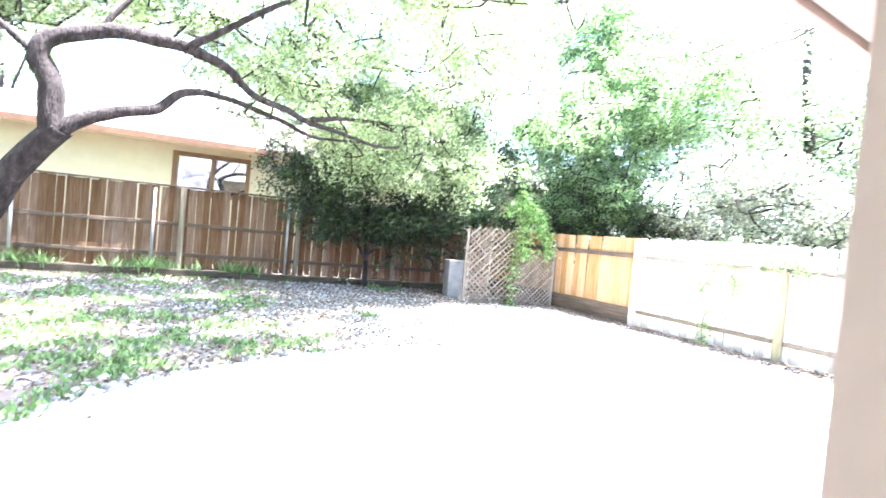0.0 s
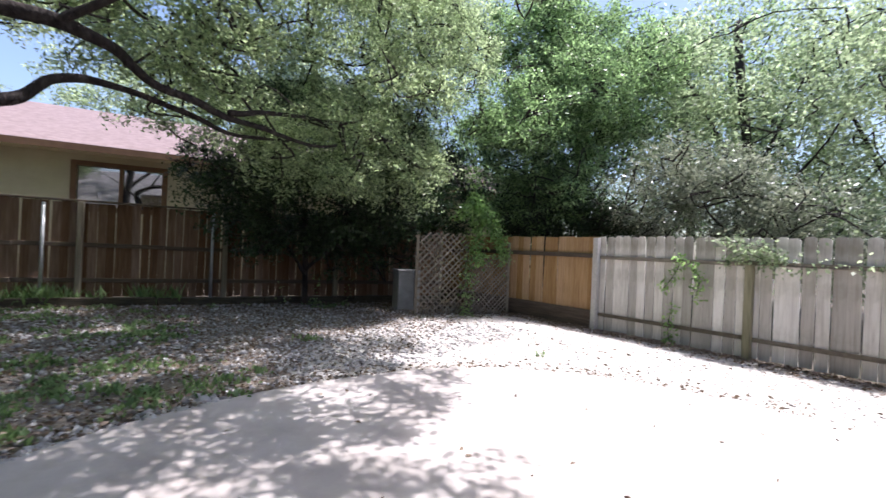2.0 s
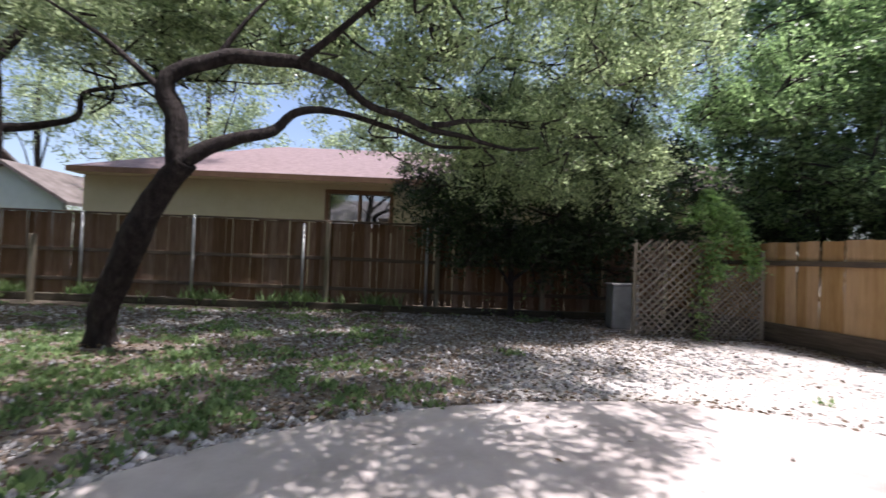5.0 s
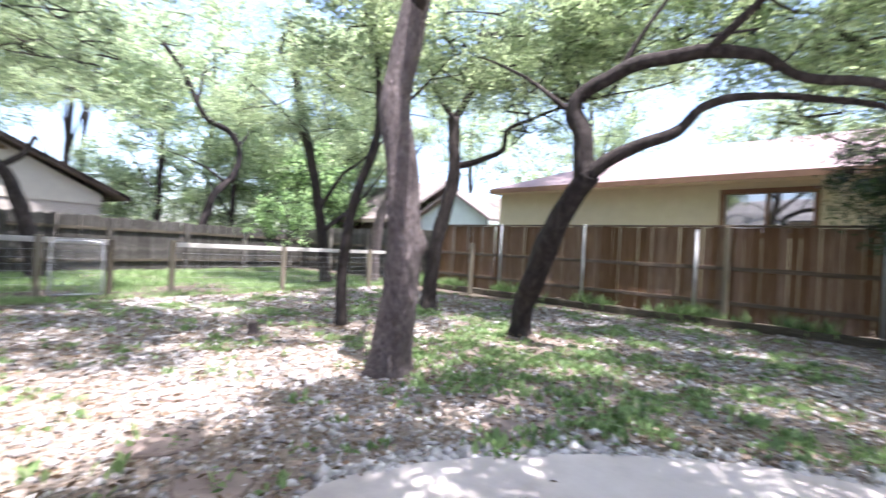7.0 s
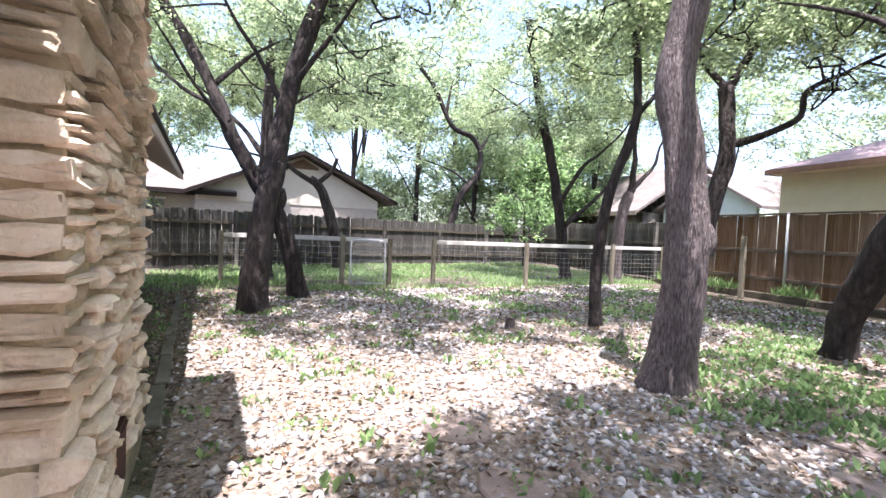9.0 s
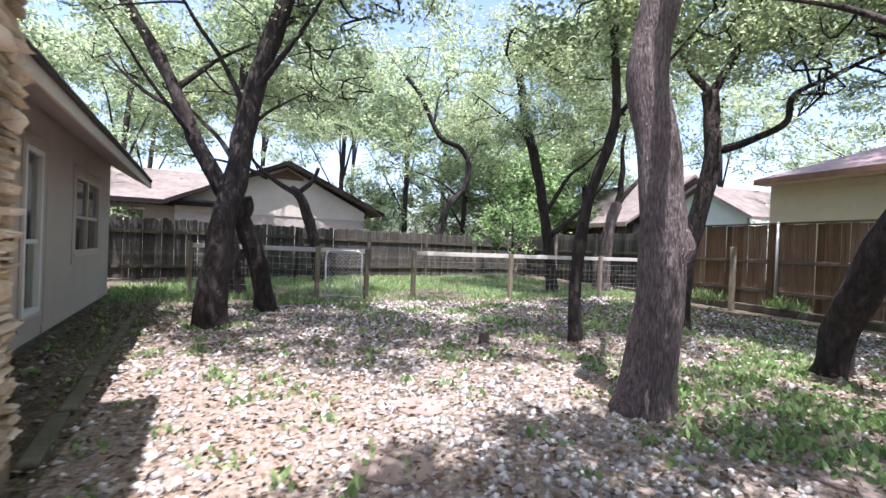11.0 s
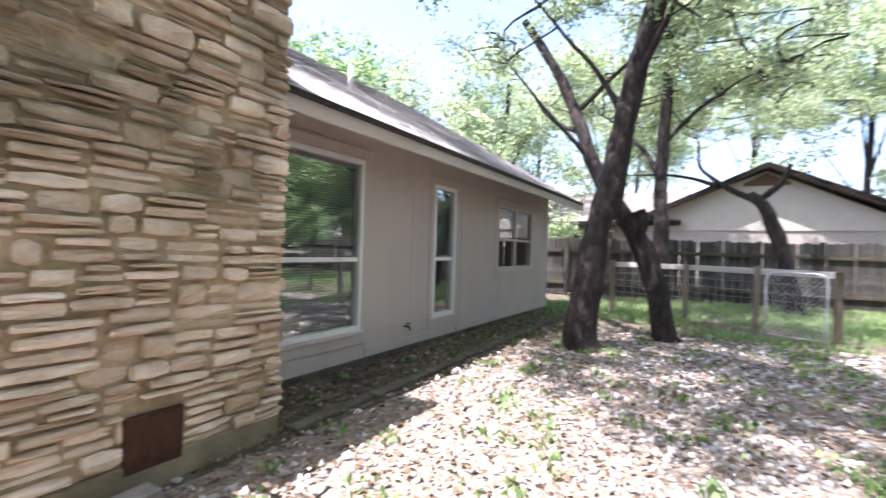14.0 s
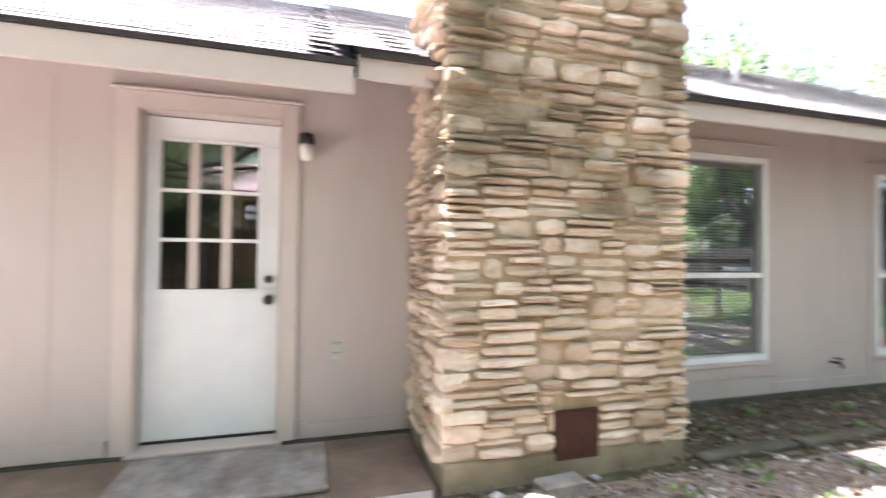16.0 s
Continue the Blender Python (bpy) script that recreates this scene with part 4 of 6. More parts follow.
burl = tube(spline([(-2.13, 4.93, 1.02), (-2.1, 4.965, 1.16), (-2.1, 4.97, 1.32), (-2.14, 4.93, 1.5)], 4), np.array([0.03, 0.05, 0.062, 0.07, 0.078, 0.082, 0.082, 0.08, 0.075, 0.068, 0.06, 0.05, 0.03]), 12, None, 0.5)
part("burl", burl, M_BARK, stout, smooth=True)
# The first, upper piece is light falling on a ledge, modelled as a pale lump.
for name, at, size, turn, label in (("lit_ledge", (-2.25, 4.715, 2.3), (0.06, 0.022, 0.1), 30, "pale patch painted as light on a trunk ledge"), ("hollow", (-2.13, 4.70, 0.02), (0.022, 0.03, 0.2), 35, "pale bare wood where the bark has split"),
                                   ("knot", (-2.065, 4.925, 1.38), (0.03, 0.035, 0.05), 60, "pale bare knot on the burl")):
    bm = bmesh.new()
    bmesh.ops.create_icosphere(bm, subdivisions=3, radius=1.0)
    for q in bm.verts:
        k = 1 + 0.35 * noise.noise(q.co * 2.1 + Vector(at))
        q.co = Vector((q.co.x * size[0], q.co.y * size[1], q.co.z * size[2])) * k
    bmesh.ops.transform(bm, matrix=Matrix.Translation(at) @ Matrix.Rotation(radians(turn), 4, "Z"), verts=bm.verts)
    part(name, bm, M_BARE_LIT, stout, label, True)
# The thin clump layers near y 6 are unseen, added to dapple the gravel.
tree("live oak leaning over the lawn with a long arched limb",
     [(-2.22, 7.77, -0.03), (-2.13, 7.66, 0.45), (-1.93, 7.5, 0.91), (-1.72, 7.33, 1.3), (-1.52, 7.18, 1.64), (-1.28, 7.04, 1.98), (-1.05, 6.95, 2.24)],
     [([(-1.08, 6.96, 2.2), (-1.15, 6.9, 2.66), (-1.26, 6.88, 2.98), (-1.07, 6.88, 3.3), (-0.5, 6.9, 3.42), (0.07, 6.93, 3.47), (0.55, 6.98, 3.34), (1.0, 7.08, 3.12), (1.8, 7.3, 2.98), (2.6, 7.5, 2.85), (3.4, 7.7, 2.9)], 0.14, 0.045),
      ([(-1.06, 6.95, 2.22), (-0.83, 6.96, 2.4), (-0.55, 7.0, 2.53), (-0.15, 7.05, 2.68), (0.08, 7.1, 2.95), (0.49, 7.2, 3.03), (1.2, 7.4, 2.95), (2.0, 7.6, 2.8), (2.8, 7.8, 2.9)], 0.1, 0.04),
      ([(-0.75, 6.9, 3.4), (-0.45, 6.95, 3.95), (-0.05, 7.05, 4.5)], 0.045, 0.02), ([(-1.25, 6.89, 2.95), (-1.9, 6.85, 3.5), (-2.6, 6.8, 3.9)], 0.045, 0.02),
      ([(0.1, 6.95, 3.45), (0.9, 6.5, 4.0), (1.6, 6.0, 4.4), (2.0, 5.4, 4.6)], 0.055, 0.02), ([(1.8, 7.3, 3.0), (3.0, 7.6, 3.25), (4.2, 7.9, 3.2)], 0.045, 0.015)],
     scatter_clumps((4.9, 5.9, 5.6), (1.1, 1.1, 0.3), 20, (0.18, 0.38), 0.6, 2.4) + scatter_clumps((1.2, 7.2, 3.9), (1.0, 0.8, 0.6), 20, (0.28, 0.5)) +
     scatter_clumps((3.2, 8.3, 4.8), (3.4, 1.4, 2.0), 84, (0.36, 0.66)) + scatter_clumps((3.9, 8.3, 3.0), (1.9, 0.9, 0.8), 24, (0.45, 0.7)) + scatter_clumps((2.6, 6.2, 5.7), (2.5, 1.6, 0.4), 130, (0.24, 0.5)) + scatter_clumps((5.6, 8.8, 5.6), (1.4, 1.2, 1.2), 26, (0.4, 0.7)) + scatter_clumps((3.0, 10.3, 7.2), (3.0, 1.2, 0.8), 34, (0.4, 0.75)) + scatter_clumps((6.8, 10.6, 7.2), (2.3, 1.2, 1.2), 40, (0.4, 0.75)) + scatter_clumps((0.2, 9.2, 6.2), (2.4, 1.2, 0.9), 44, (0.35, 0.65)) + scatter_clumps((-0.1, 9.4, 5.0), (1.3, 0.8, 0.4), 14, (0.28, 0.45)) + scatter_clumps((1.8, 9.4, 3.5), (1.5, 0.8, 0.9), 26, (0.3, 0.5)) + scatter_clumps((4.8, 10.9, 4.3), (3.2, 0.9, 0.6), 60, (0.4, 0.65), 0.6, 1.6) + scatter_clumps((1.6, 11.3, 5.2), (2.0, 0.9, 0.6), 16, (0.35, 0.6)) + scatter_clumps((7.2, 9.6, 6.2), (1.1, 0.9, 1.2), 16, (0.4, 0.7))
     + scatter_clumps((-0.8, 8.6, 5.2), (1.6, 1.4, 0.7), 8) + scatter_clumps((1.0, 9.0, 4.3), (1.5, 0.9, 0.7), 16, (0.28, 0.5)) + scatter_clumps((4.4, 10.2, 5.0), (2.8, 1.0, 1.0), 34, (0.4, 0.7)), trunk_r=(0.165, 0.135), droop=0.5, leaf=0.075, n_leaf=1900, sub=1, leaf_mat=M_OAK_LIT)
tree("live oak with a dark forked trunk and a crooked side limb",
     [(-4.66, 8.76, -0.03), (-4.6, 8.8, 1.25), (-4.37, 8.97, 2.62), (-4.42, 8.93, 3.85)],
     [([(-4.42, 8.93, 3.8), (-4.75, 8.69, 4.47), (-4.91, 8.57, 5.12), (-5.0, 8.4, 5.8)], 0.075, 0.03), ([(-4.42, 8.93, 3.8), (-4.15, 9.13, 4.44), (-4.11, 9.16, 5.3), (-4.0, 9.3, 6.0)], 0.085, 0.03),
      ([(-4.35, 8.98, 2.9), (-3.95, 9.29, 3.06), (-3.59, 9.55, 3.28), (-3.52, 9.6, 3.72), (-2.97, 10.01, 4.03), (-2.22, 10.5, 4.39), (-1.4, 11.0, 4.59)], 0.075, 0.03),
      ([(-4.12, 9.15, 4.9), (-3.6, 9.0, 5.1), (-2.9, 8.9, 5.5)], 0.05, 0.02), ([(-4.1, 9.2, 5.5), (-4.2, 11.6, 6.7), (-4.4, 13.6, 7.4), (-4.6, 15.6, 7.9)], 0.07, 0.025)],
     scatter_clumps((-4.2, 9.4, 5.7), (2.8, 2.1, 1.3), 34) + scatter_clumps((-1.8, 11.0, 5.1), (1.9, 1.0, 0.7), 26, (0.35, 0.6)) + scatter_clumps((-3.6, 13.2, 6.9), (2.6, 1.2, 0.5), 34, (0.32, 0.6)) + scatter_clumps((-4.6, 16.0, 8.1), (2.6, 1.6, 0.5), 34, (0.35, 0.6), 0.6, 2.0) + scatter_clumps((-2.2, 12.2, 5.6), (2.0, 0.9, 0.8), 26, (0.3, 0.55)) + scatter_clumps((-3.0, 9.9, 5.0), (2.0, 1.2, 0.8), 34, (0.3, 0.55)) + scatter_clumps((-2.9, 9.9, 4.0), (1.3, 0.7, 0.35), 12, (0.2, 0.38)), trunk_r=(0.15, 0.115))
tree("tall oak with a bare grey trunk beyond the wire fence",
     [(-9.8, 10.62, -0.03), (-9.8, 10.45, 1.0), (-9.8, 10.28, 1.9), (-9.8, 9.87, 3.48), (-9.85, 9.49, 4.68), (-9.9, 9.22, 6.0), (-9.9, 8.96, 7.1)],
     [([(-9.82, 10.26, 2.2), (-9.39, 10.73, 3.3), (-8.9, 11.25, 3.9), (-8.3, 11.6, 4.8)], 0.08, 0.03), ([(-10.0, 10.0, 4.1), (-10.6, 9.2, 5.0), (-11.0, 8.4, 5.6)], 0.07, 0.025),
      ([(-9.7, 10.4, 1.6), (-9.3, 11.4, 2.6), (-9.0, 12.2, 3.8)], 0.08, 0.03)],
     scatter_clumps((-9.9, 10.2, 5.6), (2.9, 2.6, 2.0), 42), trunk_r=(0.17, 0.09))
tree("twin-stemmed oak with mottled bark beyond the wire fence", [(-9.6, 12.35, -0.03), (-9.6, 12.42, 1.0), (-9.6, 12.57, 2.0), (-9.6, 12.85, 2.7)],
     [([(-9.6, 12.83, 2.65), (-9.6, 13.0, 3.3), (-9.6, 13.02, 4.2), (-9.6, 13.1, 5.0), (-9.5, 13.4, 6.0)], 0.12, 0.05), ([(-9.6, 12.85, 2.7), (-9.6, 13.4, 3.2), (-9.6, 13.98, 3.73), (-9.55, 14.15, 4.4), (-9.4, 14.6, 5.2)], 0.1, 0.04)],
     scatter_clumps((-9.6, 13.6, 5.8), (1.8, 1.6, 0.9), 20, (0.4, 0.7)), trunk_r=(0.19, 0.15), bark=M_BARK)
tree("old oak with pruned pale stubs before the side fence",
     [(-13.3, 4.9, -0.03), (-13.38, 4.68, 1.25), (-13.48, 4.32, 2.35), (-13.57, 4.0, 2.7)],
     [([(-13.5, 4.2, 2.5), (-13.7, 3.5, 2.95), (-13.8, 3.0, 3.5), (-13.9, 2.9, 4.2)], 0.1, 0.05), ([(-13.5, 4.25, 2.6), (-13.45, 4.6, 2.95), (-13.4, 4.75, 3.35)], 0.07, 0.055),
      ([(-13.7, 3.4, 2.95), (-13.9, 2.4, 3.3), (-14.1, 1.2, 3.4)], 0.07, 0.03)],
     scatter_clumps((-14.0, 2.8, 5.0), (1.9, 2.4, 1.0), 14) + scatter_clumps((-17.4, 4.4, 5.5), (0.9, 2.8, 0.5), 46, (0.35, 0.55)), trunk_r=(0.17, 0.12))
tree("dark oak trunk at the corner of the yard", [(-10.5, 2.5, -0.03), (-10.5, 2.47, 1.5), (-10.55, 2.44, 3.2), (-10.6, 2.55, 5.4)],
     [([(-10.55, 2.45, 2.8), (-11.3, 1.8, 3.7), (-12.0, 1.0, 4.5)], 0.08, 0.03), ([(-10.55, 2.45, 3.4), (-10.8, 3.2, 4.2), (-11.2, 4.0, 4.8)], 0.06, 0.02)], scatter_clumps((-12.0, 2.2, 5.8), (2.0, 2.2, 1.2), 16) + scatter_clumps((-12.5, 2.4, 5.0), (1.8, 3.4, 0.5), 60, (0.3, 0.55)), trunk_r=(0.16, 0.09))

tree("winding dark oak beyond the side fence", [(-17.0, 10.55, -0.03), (-17.0, 10.6, 1.2), (-17.0, 10.75, 2.0), (-17.0, 11.07, 2.94), (-17.0, 11.85, 3.85), (-17.0, 11.98, 4.85), (-17.0, 11.5, 5.5), (-17.0, 10.5, 5.85), (-17.0, 9.63, 7.3), (-17.0, 8.9, 8.0)],
     [([(-17.0, 11.95, 4.9), (-17.1, 12.5, 5.8), (-17.3, 12.8, 6.8)], 0.09, 0.04), ([(-17.0, 11.5, 3.4), (-17.2, 10.6, 4.0), (-17.4, 9.4, 4.3)], 0.07, 0.03), ([(-17.0, 10.2, 6.3), (-17.0, 10.4, 7.4), (-17.2, 10.9, 8.4)], 0.08, 0.03)],
     scatter_clumps((-17.2, 10.4, 8.0), (2.2, 3.4, 1.2), 40, (0.5, 0.9)) + scatter_clumps((-17.6, 12.6, 6.6), (1.4, 1.4, 0.9), 12, (0.5, 0.8)) + scatter_clumps((-17.6, 9.0, 4.9), (1.2, 1.6, 0.7), 12, (0.45, 0.75)), leaf=0.16, n_leaf=260, trunk_r=(0.17, 0.08), reach=0.16, sub=1, leaf_mat=M_PALE)

FAR = [((-21.5, 11), 9.5, 2.6, M_PALE), ((-20, 13.6), 7.5, 2.0, M_PALE), ((-23.5, 8.2), 10.5, 2.4, M_PALE), ((-17.6, 19.5), 9.0, 2.4, M_PALE), ((-31, -1), 10, 3.4, M_PALE), ((-25, 20), 9.5, 3.2, M_PALE), ((-25, 15), 14.5, 3.6, M_PALE), ((-19, 16.5), 6.5, 2.3, M_DENSE), ((-29.5, 5), 15.5, 3.8, M_PALE), ((-25.5, -1.5), 11.0, 3.2, M_PALE), ((-21, -8), 9.0, 3.2, M_PALE),
       ((-14.5, -11), 9.5, 3.0, M_DENSE), ((-18.5, -4.6), 9.2, 2.6, M_PALE), ((-15, 27), 12.0, 3.8, M_PALE), ((-6.5, 25), 12.0, 3.8, M_PALE), ((1.5, 26), 10, 3.6, M_PALE), ((9, 22), 10, 3.6, M_PALE), ((-31, 11), 16.0, 4.2, M_PALE), ((-21, 21), 8.5, 3.0, M_PALE),
       ((13.2, 10.5), 9.0, 2.8, M_DENSE), ((13.4, 5.6), 8.5, 2.6, M_PALE), ((13, 15), 10, 3.2, M_DENSE), ((13.5, 1.0), 7.5, 2.5, M_PALE), ((17.0, 3.5), 9.0, 2.8, M_PALE), ((16.5, 8.5), 9.5, 2.8, M_DENSE), ((19, 8), 11, 3.6, M_PALE), ((-30, -7), 12, 3.6, M_PALE), ((-17.5, -10.5), 10.5, 3.0, M_PALE)]
for (x, y), top_z, r, m in FAR:
    mid = top_z - r * 0.75
    crowns = scatter_clumps((x, y, mid), (r, r, r * 0.8), 30, (0.8, 1.4), 0.65)
    for k in range(7):
        a = RNG.uniform(0, 6.28)
        crowns += scatter_clumps((x + r * 0.9 * math.cos(a), y + r * 0.9 * math.sin(a), RNG.uniform(1.8, 4.2) if k < 4 else RNG.uniform(3.5, mid)), (r * 0.55, r * 0.55, r * 0.42), 8, (0.6, 1.1), 0.7)
    if x > 8:
        crowns += scatter_clumps((x - 1.0, y - 0.3, mid * 0.7), (r * 0.65, r * 0.95, mid * 0.5), 34, (0.5, 0.9), 0.8)
    tree("leafy tree standing beyond the garden fences", [(x, y, -0.03), (x + 0.15, y - 0.1, mid * 0.4), (x - 0.2, y + 0.2, mid), (x, y + 0.3, mid + 1)],
         [([(x, y, mid * 0.45), (x + 0.9, y - 0.5, mid * 0.8), (x + 1.5, y - 0.9, mid)], 0.07, 0.03), ([(x, y, mid * 0.5), (x - 0.8, y + 0.9, mid * 0.85), (x - 1.3, y + 1.5, mid + 0.3)], 0.07, 0.03),
          ([(x, y, mid * 0.35), (x + 0.3, y - 1.3, mid * 0.6), (x - 0.2, y - 2.2, mid * 0.8)], 0.06, 0.02)],
         crowns, leaf=0.13 if x > 8 else 0.2, n_leaf=150 if x > 8 else 125, trunk_r=(0.15, 0.07), leaf_mat=m, reach=0.2, sub=0)

# dense trees and shrubs round the corner
tree("dense dark green tree leaning over the cedar fence", [(9.7, 9.2, -0.03), (9.75, 9.1, 1.5), (9.6, 9.0, 3.2), (9.7, 9.0, 5.5)],
     [([(9.7, 9.1, 1.2), (9.0, 8.6, 2.4), (8.6, 8.2, 3.2)], 0.06, 0.03), ([(9.7, 9.1, 1.3), (10.3, 8.2, 2.6), (10.6, 7.6, 3.6)], 0.06, 0.03)],
     scatter_clumps((9.8, 9.2, 4.4), (1.5, 1.6, 2.2), 55, (0.4, 0.8), 0.8) + scatter_clumps((10.2, 7.4, 5.6), (1.6, 1.3, 1.6), 34, (0.4, 0.8), 0.7) + scatter_clumps((9.2, 8.0, 3.2), (0.9, 1.2, 1.0), 18, (0.35, 0.6), 0.8) + scatter_clumps((9.0, 8.6, 2.5), (0.8, 1.4, 0.6), 12, (0.4, 0.6)) + scatter_clumps((8.2, 8.0, 4.7), (0.9, 0.8, 0.9), 14, (0.4, 0.65)) + scatter_clumps((7.6, 8.1, 4.0), (1.1, 0.8, 0.4), 22, (0.35, 0.55)) + scatter_clumps((10.6, 9.9, 7.3), (2.2, 1.4, 1.5), 54, (0.45, 0.85), 0.7), leaf=0.085, n_leaf=1600, trunk_r=(0.13, 0.07), leaf_mat=M_DENSE, droop=0.4)
tree("drooping shrub against the back fence, leaves darkened for shade", [(4.2, 10.9, -0.03), (4.15, 10.8, 0.9), (4.0, 10.6, 1.9)],
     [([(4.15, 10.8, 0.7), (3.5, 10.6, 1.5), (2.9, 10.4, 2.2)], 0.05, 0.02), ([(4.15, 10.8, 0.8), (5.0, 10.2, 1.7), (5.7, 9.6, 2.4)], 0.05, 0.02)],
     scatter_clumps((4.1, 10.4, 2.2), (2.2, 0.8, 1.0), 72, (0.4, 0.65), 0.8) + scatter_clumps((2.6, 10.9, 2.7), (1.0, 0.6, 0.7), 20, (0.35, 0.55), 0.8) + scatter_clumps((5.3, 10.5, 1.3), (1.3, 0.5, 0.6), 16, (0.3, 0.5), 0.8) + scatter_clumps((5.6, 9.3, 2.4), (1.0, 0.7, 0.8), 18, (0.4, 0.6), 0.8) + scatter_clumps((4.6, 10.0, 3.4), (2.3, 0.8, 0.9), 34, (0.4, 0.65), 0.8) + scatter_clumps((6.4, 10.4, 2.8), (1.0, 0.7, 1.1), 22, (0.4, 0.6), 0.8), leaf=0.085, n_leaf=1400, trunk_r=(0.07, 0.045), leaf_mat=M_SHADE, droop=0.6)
tree("shrub crowding behind the cedar fence, leaves darkened for shade", [(9.3, 8.6, -0.03), (9.3, 8.5, 0.9), (9.3, 8.4, 2.0)],
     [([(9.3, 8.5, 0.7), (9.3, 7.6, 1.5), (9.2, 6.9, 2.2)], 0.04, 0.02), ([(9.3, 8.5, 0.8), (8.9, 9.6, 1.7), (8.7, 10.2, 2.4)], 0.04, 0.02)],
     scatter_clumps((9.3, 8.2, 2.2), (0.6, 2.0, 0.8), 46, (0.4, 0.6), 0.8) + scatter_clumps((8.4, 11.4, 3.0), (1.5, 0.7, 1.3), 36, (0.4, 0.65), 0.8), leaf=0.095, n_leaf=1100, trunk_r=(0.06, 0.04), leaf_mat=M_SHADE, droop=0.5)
tree("silvery green flowering shrub over the fence", [(9.5, 4.6, -0.03), (9.5, 4.5, 1.0), (9.45, 4.4, 1.9)],
     [([(9.5, 4.6, 0.8), (9.3, 5.4, 1.7), (9.1, 6.2, 2.4)], 0.04, 0.02), ([(9.5, 4.5, 0.9), (9.4, 3.6, 1.8), (9.3, 2.8, 2.3)], 0.04, 0.02)],
     scatter_clumps((9.5, 5.2, 2.5), (0.8, 1.5, 1.0), 40, (0.35, 0.65), 0.8) + scatter_clumps((9.4, 3.0, 1.9), (0.7, 1.4, 0.6), 20, (0.35, 0.6), 0.8), leaf=0.075, n_leaf=1700, trunk_r=(0.06, 0.04), leaf_mat=M_SHRUB, droop=0.1)
tree("mulberry sapling with broad bright leaves by the side fence", [(-14.4, 12.6, -0.03), (-14.4, 12.6, 1.2), (-14.3, 12.5, 2.2)], [],
     scatter_clumps((-14.3, 12.4, 2.1), (1.1, 1.3, 0.9), 16, (0.5, 0.7), 0.8), leaf=0.16, n_leaf=420, trunk_r=(0.06, 0.03), leaf_mat=M_DENSE, droop=0.4)


# ---- chimney stones, laid in uneven courses ----
def stone_mesh(w, h, d, out):
    """A rough slab with w x h face standing d proud; out(u, v, n) places it."""
    ring = [(-0.94, -0.78), (random.uniform(-0.3, 0.3), -1), (0.94, -0.8), (1, random.uniform(-0.3, 0.3)), (0.93, 0.8), (random.uniform(-0.3, 0.3), 1), (-0.94, 0.78), (-1, random.uniform(-0.3, 0.3))]
    tip = random.uniform(-0.035, 0.035)
    bm = bmesh.new()
    j = [random.uniform(-0.10, 0.10) for _ in range(16)]
    rows = []
    for depth, inset in ((-0.02, 1.0), (d * random.uniform(0.65, 0.85), 1.0), (d, 0.88)):
        row = []
        for k, (a, b) in enumerate(ring):
            u = a * w / 2 * inset + j[k] * min(w, h) * 0.6 + random.uniform(-0.004, 0.004)
            v = b * h / 2 * (1.0 if inset == 1 else 0.66) + j[k + 8] * h * 0.9 + tip * u
            row.append(bm.verts.new(out(u, v, depth + (random.uniform(-0.3, 0.15) * d if inset < 1 else 0))))
        rows.append(row)
    for r0, r1 in zip(rows, rows[1:]):
        for k in range(8):
            bm.faces.new((r0[k], r0[(k + 1) % 8], r1[(k + 1) % 8], r1[k]))
    c = bm.verts.new(out(random.uniform(-0.1, 0.1) * w, random.uniform(-0.1, 0.1) * h, d * random.uniform(0.95, 1.2)))
    for k in range(8):
        bm.faces.new((rows[-1][k], rows[-1][(k + 1) % 8], c))
    bmesh.ops.recalc_face_normals(bm, faces=bm.faces)
    return bm


